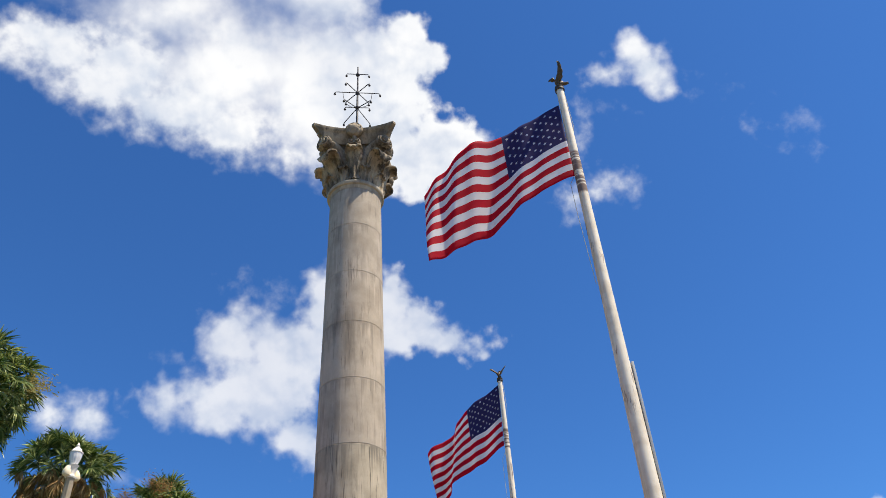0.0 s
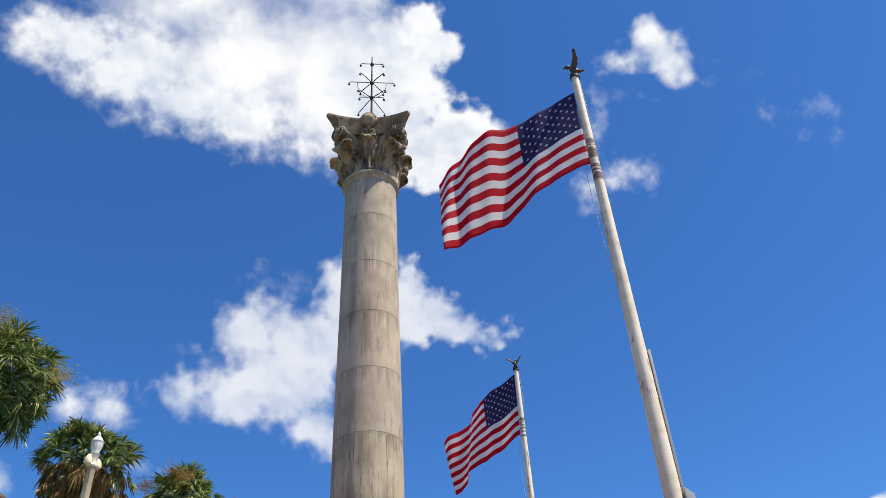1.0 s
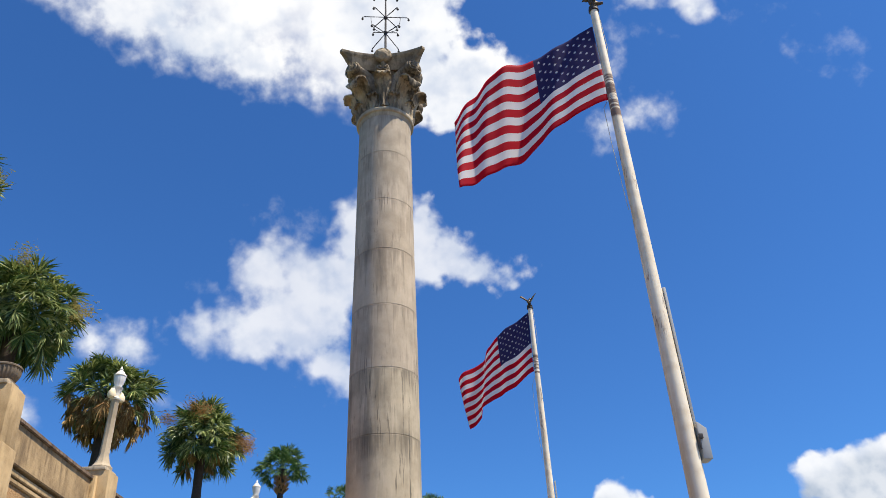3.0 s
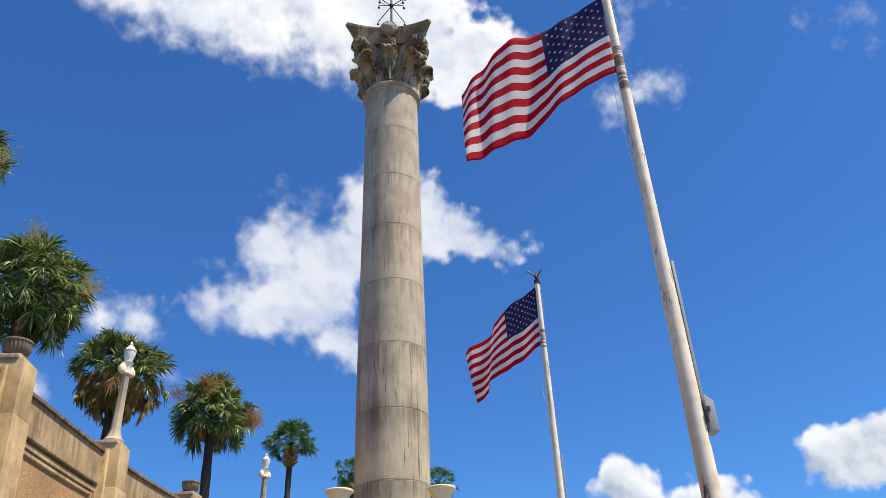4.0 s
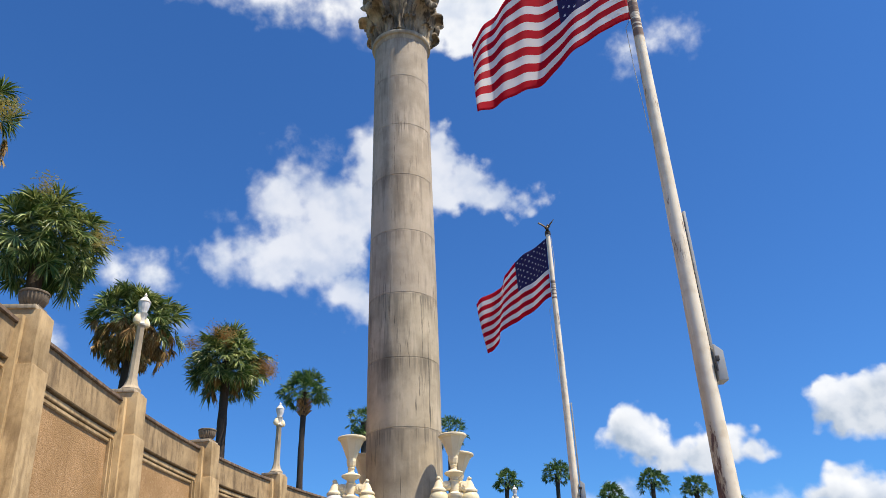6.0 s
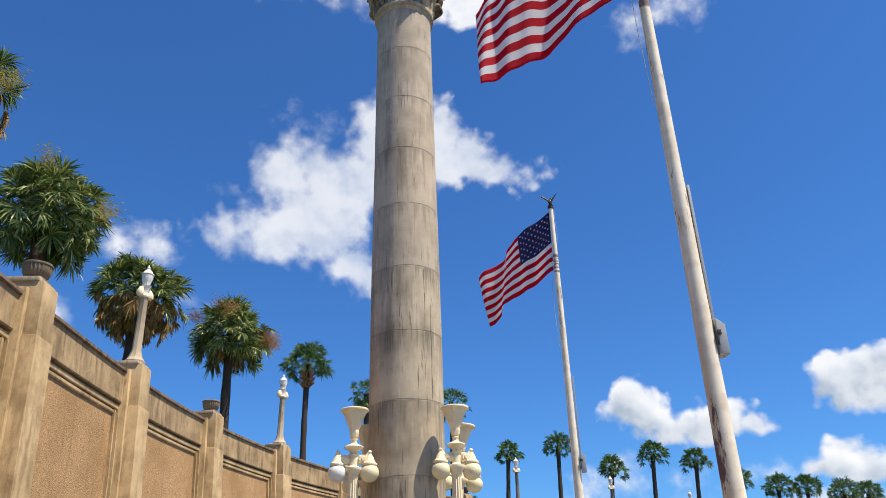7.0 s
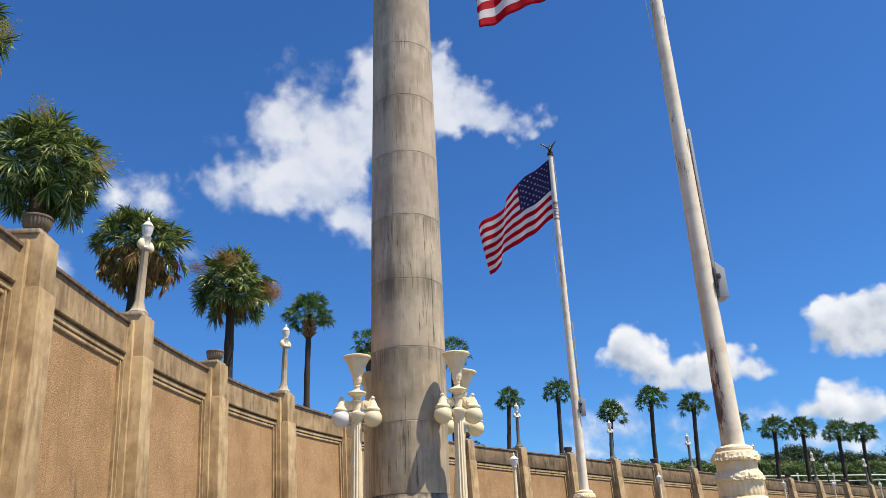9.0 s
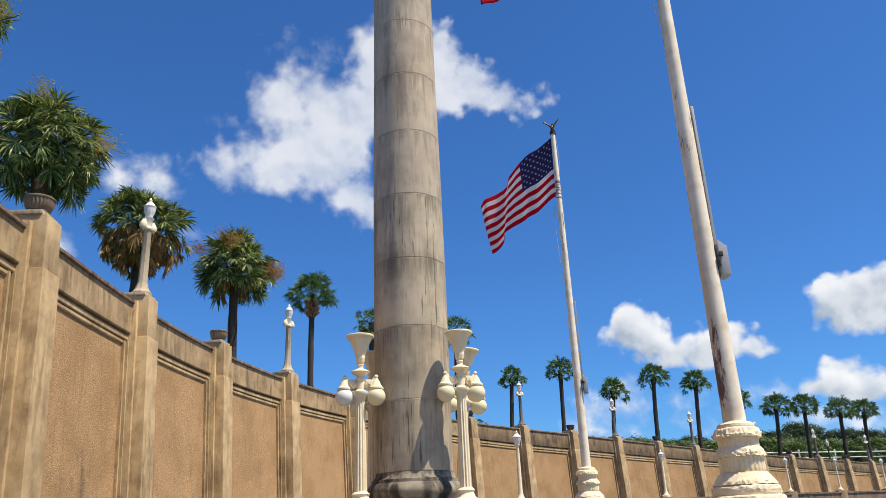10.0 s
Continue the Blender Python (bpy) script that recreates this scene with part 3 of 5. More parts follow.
def build_ground():
    bm = blank()
    bmesh.ops.create_grid(bm, x_segments=24, y_segments=24, size=2400)
    ob = new("ground", finish("ground", bm, M_GROUND))
    tagged(ob, "weathered grey concrete promenade ground", "ground", kind="structure")
    bm = blank()
    edge = [offset(u / 2, -0.66) for u in range(FIRST * 2, LAST * 2 + 1)]
    h = wall_at(LAST)[1]
    edge += [edge[-1] + Vector((math.sin(h), math.cos(h))) * 500, Vector((-500, 700)), Vector((-500, edge[0].y))]
    top = [bm.verts.new((*p, 4.3)) for p in edge]
    low = [bm.verts.new((*p, -0.3)) for p in edge]
    bm.faces.new(top)
    for i in range(len(edge)):
        j = (i + 1) % len(edge)
        bm.faces.new((low[i], low[j], top[j], top[i]))
    bmesh.ops.triangulate(bm, faces=[f for f in bm.faces if len(f.verts) > 4])
    ob = new("terrace", finish("terrace", bm, M_GRASS))
    tagged(ob, "raised grassy terrace held by the curved wall", "terrace", kind="structure")


def build_wall():
    wall = thing("retaining_wall", (0, 0, 0), "tall curved tan stucco wall with pebbledash panels and pilasters", "wall", kind="structure")
    half = 0.31 / BAY
    for i in range(FIRST, LAST):
        a, b = i + half - 0.004, i + 1 - half + 0.004
        bm = blank()
        sweep(bm, a, b, [(-0.80, -0.206), (-0.46, -0.206), (-0.46, 0.2), (-0.80, 0.2)])
        part("core", bm, M_STUCCO, wall)
        bm = blank()
        g = 0.19 / BAY
        sweep(bm, a + g, b - g, [(-0.458, -0.985), (-0.41, -0.985), (-0.41, 0.3), (-0.458, 0.3)])
        part("panel", bm, M_PEBBLE, wall, "rough orange-tan pebbledash panel")
        bm = blank()
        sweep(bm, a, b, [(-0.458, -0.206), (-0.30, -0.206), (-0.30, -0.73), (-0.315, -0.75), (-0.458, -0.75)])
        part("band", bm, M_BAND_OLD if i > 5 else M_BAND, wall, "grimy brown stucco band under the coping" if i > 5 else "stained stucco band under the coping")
        bm = blank()
        sweep(bm, a, b, [(-0.84, -0.125), (-0.27, -0.125), (-0.25, -0.14), (-0.25, -0.19), (-0.27, -0.204), (-0.84, -0.204)])
        part("coping", bm, M_COPING, wall, "dark weathered coping")
        bm = blank()
        sweep(bm, a, b, [(-0.458, -0.785), (-0.36, -0.785), (-0.35, -0.795), (-0.35, -0.87), (-0.365, -0.885), (-0.458, -0.885)])
        part("moulding", bm, M_STUCCO, wall)
        for s0, s1 in ((a, a + g), (b - g, b)):
            bm = blank()
            w = (s1 - s0)
            sweep(bm, s0, s1, [(-0.458, -0.905), (-0.39, -0.905), (-0.39, 0.25), (-0.458, 0.25)], 1)
            inner = (s0, s0 + w * 0.35) if s0 == a else (s1 - w * 0.35, s1)
            sweep(bm, *inner, [(-0.386, -0.905), (-0.33, -0.905), (-0.33, 0.25), (-0.386, 0.25)], 1)
            bead = (s1 - w * 0.26, s1) if s0 == a else (s0, s0 + w * 0.26)
            sweep(bm, *bead, [(-0.386, -0.905), (-0.36, -0.905), (-0.35, -0.915), (-0.35, 0.25), (-0.386, 0.25)], 1)
            part("frame_strip", bm, M_STUCCO, wall)
        bm = blank()
        sweep(bm, a + g, b - g, [(-0.458, -0.905), (-0.38, -0.905), (-0.37, -0.915), (-0.37, -0.96), (-0.39, -0.98), (-0.458, -0.98)])
        part("panel_head", bm, M_STUCCO, wall)
    for i in range(FIRST, LAST + 1):
        p, h = wall_at(i)
        c = p + Vector((math.cos(h), -math.sin(h))) * -0.27
        top = wall_top(i)
        lean = Matrix(((1, 0, -BATTER, BATTER * top), (0, 1, 0, 0), (0, 0, 1, 0), (0, 0, 0, 1)))
        m = pose(c.x, c.y, 0, 0, 0, -math.degrees(h)) @ lean
        bm = blank()
        block(bm, -0.58, 0.26, -0.245, 0.245, top - 0.80 * drop(i), top + lift(i) - 0.05, 0.02, m)
        block(bm, -0.58, 0.285, -0.275, 0.275, 0.0, top - 0.80 * drop(i) + 0.015, 0.028, m)
        block(bm, -0.50, 0.06, -0.335, 0.335, 0.0, top + 0.6 * lift(i) - 0.13, 0.01, m)
        pil = part("pilaster", bm, M_STUCCO, wall, "tan stucco pilaster with a stepped face")
        bm = blank()
        block(bm, -0.34, 0.19, -0.27, 0.27, top + lift(i) - 0.05, top + lift(i) + 0.02, 0.014, m)
        part("cap_slab", bm, M_LAMPSTONE, pil)


build_ground()
build_wall()


# ---- the monument column ----
COL = Vector((0.0, 10.59))


def shaft_radius(z):
    """Slight swelling, then a taper to the neck."""
    f = (z - 2.25) / (11.1 - 2.25)
    return 0.515 + 0.012 * math.sin(math.pi * min(1, max(0, f * 1.5))) - 0.05 * max(0.0, f) ** 1.6


def build_capital(col, z0):
    bell = [(0.43, z0), (0.415, z0 + 0.1), (0.405, z0 + 0.35), (0.42, z0 + 0.6), (0.455, z0 + 0.80), (0.50, z0 + 0.90), (0.50, z0 + 0.95)]
    bm = blank()
    lathe(bm, bell, 40)
    cap = part("capital", bm, M_CAPITAL, col, "carved dark-weathered Corinthian capital", 50)
    cap.matrix_basis = pose(0, 0, 0, 0, 0, -4.6)

    # abacus: a square with hollow sides and cut corners, in two layers
    def outline(half, dip, cut):
        pts = []
        for s in range(4):
            for k in range(13):
                f = -1 + 2 * k / 12
                y = -half + dip * (1 - f * f)
                x = f * (half - cut)
                a = s * math.pi / 2
                pts.append((x * math.cos(a) - y * math.sin(a), x * math.sin(a) + y * math.cos(a)))
        return pts
    bm = blank()
    layers = [(0.58, 0.09, 0.05, z0 + 0.90), (0.62, 0.115, 0.06, z0 + 0.95), (0.66, 0.13, 0.06, z0 + 0.99), (0.69, 0.14, 0.06, z0 + 1.03),
              (0.70, 0.145, 0.06, z0 + 1.07), (0.735, 0.155, 0.05, z0 + 1.11), (0.77, 0.16, 0.05, z0 + 1.135), (0.784, 0.165, 0.05, z0 + 1.15), (0.784, 0.165, 0.05, z0 + 1.205), (0.765, 0.165, 0.05, z0 + 1.215)]
    rings = [[bm.verts.new((x, y, z)) for x, y in outline(h, d, c)] for h, d, c, z in layers]
    for a, b in zip(rings, rings[1:]):
        for i in range(len(a)):
            bm.faces.new((a[i], a[(i + 1) % len(a)], b[(i + 1) % len(a)], b[i]))
    bm.faces.new(rings[0][::-1])
    bm.faces.new(rings[-1])
    part("abacus", bm, M_CAPITAL, cap)

    def acanthus(width, height, curl, lean, waist, roll, hollow):
        """One leaf, its foot at the origin, facing -y: a narrow waist, beaded edges, and a broad head that rolls out."""
        def fn(u, v):
            grow = waist + (1 - waist) * max(0.0, min(1.0, (v - 0.18) / 0.45)) ** 1.4
            if v < 0.10:
                grow = waist + (0.9 - waist) * (1 - v / 0.10)
            head = 1.0 if v < 0.74 else math.sqrt(max(0.05, 1 - ((v - 0.74) / 0.27) ** 2))
            bead = abs(math.sin(v * math.pi * 6))
            e = abs(u - 0.5) * 2
            x = (u - 0.5) * width * grow * head * (0.93 + 0.07 * bead)
            if v < 0.66:
                z = height * v / 0.66
                y = -lean * (v / 0.66) ** 2.4
            else:
                a = (v - 0.66) / 0.34 * roll
                z = height + curl * math.sin(a)
                y = -lean - curl * (1 - math.cos(a))
            fade = 1.0 if v < 0.6 else max(0.0, 1 - (v - 0.6) / 0.25)
            rib = 0.014 * math.cos(e * math.pi * 3) * (0.4 + 0.6 * fade)
            dish = hollow * (1 - e * e) * fade
            edge = 0.030 * max(0.0, e - 0.62) / 0.38 * bead
            return (x, y + dish - rib - edge + 0.07 * e ** 2.5 * fade * (1 if hollow < 0.03 else 0.2), z)
        bm = blank()
        shell(bm, fn, 16, 30, 0.03)
        return bm

    low = finish("leaf", acanthus(0.235, 0.25, 0.030, 0.045, 0.80, 2.6, -0.02), M_CAPITAL, 60)
    face = finish("leaf", acanthus(0.33, 0.56, 0.070, 0.11, 0.58, 3.0, -0.03), M_CAPITAL, 60)
    corner = finish("leaf", acanthus(0.42, 0.53, 0.085, 0.15, 0.62, 4.2, 0.045), M_CAPITAL, 60)
    for k in range(8):
        for mesh, turn, r in ((low, k * 45 + 22.5, 0.465), (corner if k % 2 else face, k * 45, 0.455 if k % 2 else 0.50)):
            a = radians(turn)
            ob = new("leaf", mesh)
            ob.parent = cap
            ob.matrix_basis = pose(r * math.sin(a), -r * math.cos(a), z0 + 0.01, 0, 0, turn)
    # corner scrolls: a spiral roundel on each side of every corner
    def roundel(radius, turns):
        bm = blank()
        lathe(bm, [(radius * 0.2, -0.05), (radius, -0.05), (radius, 0.02), (radius * 0.92, 0.03), (radius * 0.5, 0.02)], 24)
        pts, rad = [], []
        steps = int(turns * 20)
        for i in range(steps + 1):
            f = i / steps
            a = math.pi * 0.5 - f * turns * 2 * math.pi
            r = radius * (0.93 - 0.80 * f)
            pts.append((r * math.cos(a), r * math.sin(a), 0.03 + 0.035 * f))
            rad.append(radius * (0.21 - 0.08 * f))
        tube(bm, pts, rad, 8)
        ball(bm, (0, 0, 0.06), radius * 0.22, 10)
        bmesh.ops.transform(bm, matrix=pose(0, 0, 0, 90, 0, 0), verts=bm.verts)
        return bm
    big = finish("volute", roundel(0.125, 1.9), M_CAPITAL, 50)
    small = finish("volute", roundel(0.07, 1.4), M_CAPITAL, 50)

    # a smooth sheath that sweeps from beside the face leaf up to the corner scroll
    def sheath(u, v):
        a = radians(15 + 25 * v ** 1.2)
        r = 0.425 + 0.03 * v + 0.27 * v ** 3.0
        z = z0 + 0.24 + 0.68 * v - 0.07 * v ** 4
        w = 0.21 * (0.45 + 1.5 * v * (1 - v) + 0.35 * v)
        q = u - 0.5
        aa = a + q * w / r
        rr = r + 0.06 * math.cos(q * math.pi) - 0.02 * max(0.0, abs(q) - 0.38) / 0.12
        return (rr * math.sin(aa), -rr * math.cos(aa), z - 0.12 * q)
    bm = blank()
    shell(bm, sheath, 14, 18, 0.03)
    smooth_sheath = finish("sheath", bm, M_CAPITAL, 60)
    for k in range(4):
        base = pose(0, 0, 0, 0, 0, k * 90)
        for side in (1, -1):
            flip = Matrix.Diagonal((side, 1, 1, 1))
            for name, mesh, local in (("volute", big, pose(side * 0.535, -0.61, z0 + 0.86, 0, 0, side * 28) @ flip),
                                      ("volute", small, pose(side * 0.055, -0.575, z0 + 0.86, 0, 0, side * -10) @ flip),
                                      ("sheath", smooth_sheath, flip)):
                ob = new(name, mesh)
                ob.parent = cap
                ob.matrix_basis = base @ local
    bm = blank()
    lathe(bm, [(0.02, -0.10), (0.13, -0.09), (0.165, -0.03), (0.16, 0.03), (0.135, 0.06), (0.115, 0.05), (0.09, 0.075), (0.05, 0.09), (0.02, 0.10)], 48, wobble=lambda i, a: (0.008 * math.sin(a * 8) if i in (5, 6) else 0.0, 0))
    bmesh.ops.transform(bm, matrix=pose(0, 0, 0, 90, 0, 0), verts=bm.verts)
    boss = finish("boss", bm, M_CAPITAL, 80)
    for k in range(4):
        ob = new("boss", boss)
        ob.parent = cap
        ob.matrix_basis = pose(0, 0, 0, 0, 0, k * 90) @ pose(0, -0.62, z0 + 1.165)
    # a stem under each boss
    def stem(u, v):
        w = 0.10 * (0.85 + 0.25 * math.sin(v * math.pi * 2.6 + 0.5)) * (1 - 0.2 * v)
        return ((u - 0.5) * w, -0.49 - 0.08 * v - 0.05 * math.cos((u - 0.5) * math.pi) - 0.03 * math.sin(v * math.pi * 3), z0 + 0.55 + 0.50 * v)
    for k in range(4):
        bm = blank()
        shell(bm, stem, 8, 16, 0.06)
        ob = part("stem", bm, M_CAPITAL, cap)
        ob.matrix_basis = pose(0, 0, 0, 0, 0, k * 90)


def build_crest(col, z0):
    """Iron star of rods with drooping knobs on top of the capital."""
    bm = blank()
    tube(bm, [(0, 0, z0), (0, 0, z0 + 1.55), (0, 0, 14.92)], [0.026, 0.021, 0.013], 8)
    for z in (13.62, 14.06, 14.66):
        ball(bm, (0, 0, z), 0.045, 10)
    crest = part("crest_rod", bm, M_DARKIRON, col, "dark iron crest of thin rods")
    arms = [(0, 0.24, 14.68, 0), (180, 0.24, 14.68, 0)]
    arms += [(a, 0.47, 14.08, 0) for a in (0, 180)] + [(a, 0.36, 14.08, 0) for a in (48, 132, 228, 312)]
    arms += [(a, 0.25, 13.62, 0) for a in (0, 180)] + [(a, 0.42, 13.60, -0.10) for a in (50, 130, 230, 310)]
    for turn, length, z, fall in arms:
        a = radians(turn)
        d = Vector((math.cos(a), math.sin(a), 0))
        bm = blank()
        o = Vector((0, 0, z))
        tube(bm, [o, o + d * length * 0.92 + Vector((0, 0, fall)), o + d * length + Vector((0, 0, fall - 0.02)), o + d * length + Vector((0, 0, fall - 0.06))], 0.0095, 6)
        ball(bm, o + d * length + Vector((0, 0, fall - 0.07)), 0.026, 8)
        part("arm", bm, M_DARKIRON, crest)
    for side in (1, -1):
        bm = blank()
        tube(bm, [(side * (0.30 - 0.18 * (1 - math.cos(k / 8 * math.pi / 2))), 0, 14.07 - 0.42 * math.sin(k / 8 * math.pi / 2)) for k in range(9)], 0.006, 5)
        part("brace", bm, M_DARKIRON, crest)


def worn_joint(i, t, a, m):
    """The edges of a drum are chipped and not quite level."""
    if 3 < i < m - 4:
        return 0.0, 0.0
    k = a if i <= 3 else a + 1
    f = noise.noise(Vector((math.cos(t) * 3, math.sin(t) * 3, round(k) * 3.7)))
    g = noise.noise(Vector((math.cos(t) * 14, math.sin(t) * 14, round(k) * 5.1 + (i <= 3))))
    return -0.006 * max(0.0, g), 0.007 * f + 0.006 * g * (1 if i in (2, m - 3) else 0)


def build_column():
    col = thing("monument_column", (COL.x, COL.y, 0), "tall grey-tan cast stone column with a Corinthian capital", "column")
    bm = blank()
    block(bm, -0.95, 0.95, -0.95, 0.95, 0, 0.25, 0.02)
    block(bm, -0.86, 0.86, -0.86, 0.86, 0.25, 1.62, 0.02)
    block(bm, -0.93, 0.93, -0.93, 0.93, 1.62, 1.80, 0.03)
    part("pedestal", bm, M_BASE, col)
    bm = blank()
    prof = [(0.66, 1.80), (0.68, 1.82), (0.68, 1.86), (0.60, 1.865), (0.585, 1.885)]
    prof += [(0.59 + 0.045 * math.sin(k / 10 * math.pi), 1.89 + 0.20 * k / 10) for k in range(11)]
    prof += [(0.575, 2.092), (0.575, 2.135), (0.55, 2.14), (0.535, 2.165), (0.522, 2.19), (0.515, 2.22)]
    lathe(bm, prof, 56)
    part("base_moulding", bm, M_BASE, col, "dark-stained round base moulding")
    levels = [2.223, 3.13, 4.12, 5.10, 6.08, 7.12, 8.12, 9.10, 10.12, 10.96]
    for a, b in zip(levels, levels[1:]):
        bm = blank()
        prof = [(shaft_radius(a) - 0.004, a), (shaft_radius(a) - 0.002, a + 0.002), (shaft_radius(a), a + 0.006), (shaft_radius(a), a + 0.015)]
        prof += [(shaft_radius(a + (b - a) * k / 6), a + (b - a) * k / 6) for k in range(1, 6)]
        prof += [(shaft_radius(b), b - 0.013), (shaft_radius(b), b - 0.006), (shaft_radius(b) - 0.002, b - 0.002), (shaft_radius(b) - 0.004, b - 0.0005)]
        lathe(bm, prof, 72, wobble=lambda i, t, a=a, m=len(prof): worn_joint(i, t, a, m))
        uvs = bm.loops.layers.uv.new("UVMap")
        for f in bm.faces:
            for loop in f.loops:
                loop[uvs].uv = (math.atan2(loop.vert.co.y, loop.vert.co.x) / 6.2832 + 0.5, (loop.vert.co.z - a) / (b - a))
        part("drum", bm, M_COLUMN if a > 5.5 else M_COLUMN_FOOT, col)
    r = shaft_radius(10.96)
    bm = blank()
    lathe(bm, [(r, 10.96), (r + 0.012, 11.0), (r + 0.02, 11.03), (r + 0.048, 11.04), (r + 0.058, 11.06), (r + 0.06, 11.09), (r + 0.05, 11.115), (r + 0.02, 11.13), (r - 0.01, 11.132)], 56)
    # the ring's shaded underside is put into its colour with the darker stone
    part("neck_ring", bm, M_COLUMN_FOOT, col)
    build_capital(col, 11.13)
    build_crest(col, 12.28)
    return col


build_column()


# ---- candelabra lamps round the column ----
def candelabrum():
    lamp = thing("candelabrum", (0, 0, 0), "cream iron lamp post with two hanging globes and torch bowl", "street lamp", "lamps round the column")
    z0 = 1.86
    bm = blank()
    lathe(bm, [(0.16, z0), (0.16, z0 + 0.05), (0.12, z0 + 0.08), (0.10, z0 + 0.13), (0.115, z0 + 0.16), (0.085, z0 + 0.19)], 24)
    part("foot", bm, M_IRON, lamp)
    bm = blank()
    lathe(bm, [(0.078, z0 + 0.19), (0.072, z0 + 0.8), (0.062, 3.16)], 64, flutes=12, depth=0.16)
    part("post", bm, M_IRON, lamp, "fluted cream iron post")
    bm = blank()
    lathe(bm, [(0.062, 3.16), (0.07, 3.20), (0.105, 3.25), (0.11, 3.27), (0.11, 3.29), (0.07, 3.305), (0.058, 3.32), (0.058, 3.44), (0.07, 3.455), (0.05, 3.47), (0.055, 3.50), (0.115, 3.535), (0.124, 3.55), (0.118, 3.562), (0.06, 3.585), (0.04, 3.60), (0.038, 3.63), (0.05, 3.645), (0.04, 3.655)], 24)
    part("yoke", bm, M_IRON, lamp)
    bm = blank()
    lathe(bm, [(0.036, 3.65), (0.056, 3.68), (0.066, 3.73), (0.064, 3.765), (0.078, 3.80), (0.102, 3.86), (0.135, 3.94), (0.157, 3.985), (0.172, 4.005), (0.177, 4.015), (0.13, 4.02)], 8, start=math.pi / 8)
    bowl = part("torch_bowl", bm, M_IRON, lamp, "eight-sided cream torch bowl", 8)
    bm = blank()
    lathe(bm, [(0.172, 4.008), (0.184, 4.014), (0.187, 4.03), (0.18, 4.042), (0.14, 4.045)], 24)
    part("rim", bm, M_IRON, bowl)
    for side in (1, -1):
        bm = blank()
        tube(bm, [(side * (0.04 + 0.155 * k / 8), 0, 3.40 - 0.045 * math.sin(k / 8 * math.pi) + 0.08 * (k / 8) ** 2) for k in range(9)], [0.03, 0.034, 0.04, 0.045, 0.042, 0.036, 0.03, 0.024, 0.02], 10)
        bmesh.ops.create_cone(bm, cap_ends=True, segments=20, radius1=0.058, radius2=0.05, depth=0.05, matrix=pose(side * 0.112, -0.02, 3.40, 90, 0, side * 18))
        bmesh.ops.create_cone(bm, cap_ends=True, segments=14, radius1=0.03, radius2=0.024, depth=0.08, matrix=pose(side * 0.112, -0.02, 3.40, 90, 0, side * 18))
        arm = part("arm", bm, M_IRON, lamp)
        x = side * 0.205
        bm = blank()
        lathe(bm, [(0.004, 3.515), (0.024, 3.502), (0.03, 3.485), (0.02, 3.465), (0.03, 3.45), (0.048, 3.42), (0.064, 3.375), (0.084, 3.35), (0.094, 3.345), (0.098, 3.33), (0.094, 3.318), (0.085, 3.316)], 20, (x, 0))
        part("globe_cap", bm, M_IRON, arm)
        bm = blank()
        ball(bm, (x, 0, 3.228), 0.121, 28, 0.98)
        part("globe", bm, M_GLOBE_CREAM, arm, "round milk-glass globe")
    return lamp


CAND = candelabrum()
CAND.matrix_world = pose(-0.68, 10.04, -0.06, 0, 0, 3)
for x, y, z, lean, turn in ((0.63, 10.0, -0.06, 0, 12), (0.46, 11.08, -0.045, 5, 2), (-0.58, 11.10, -0.06, 0, 0)):
    copy_thing(CAND, pose(x, y, z, 0, lean, turn))


# one globe of the first lamp was renewed in white glass
for ob in CAND.children_recursive:
    if ob.name.startswith("globe") and not ob.name.startswith("globe_cap") and ob.data.vertices[0].co.x < 0:
        ob.data = ob.data.copy()
        ob.data.materials[0] = M_GLOBE_WHITE
        tagged(ob, "newer white milk-glass globe")


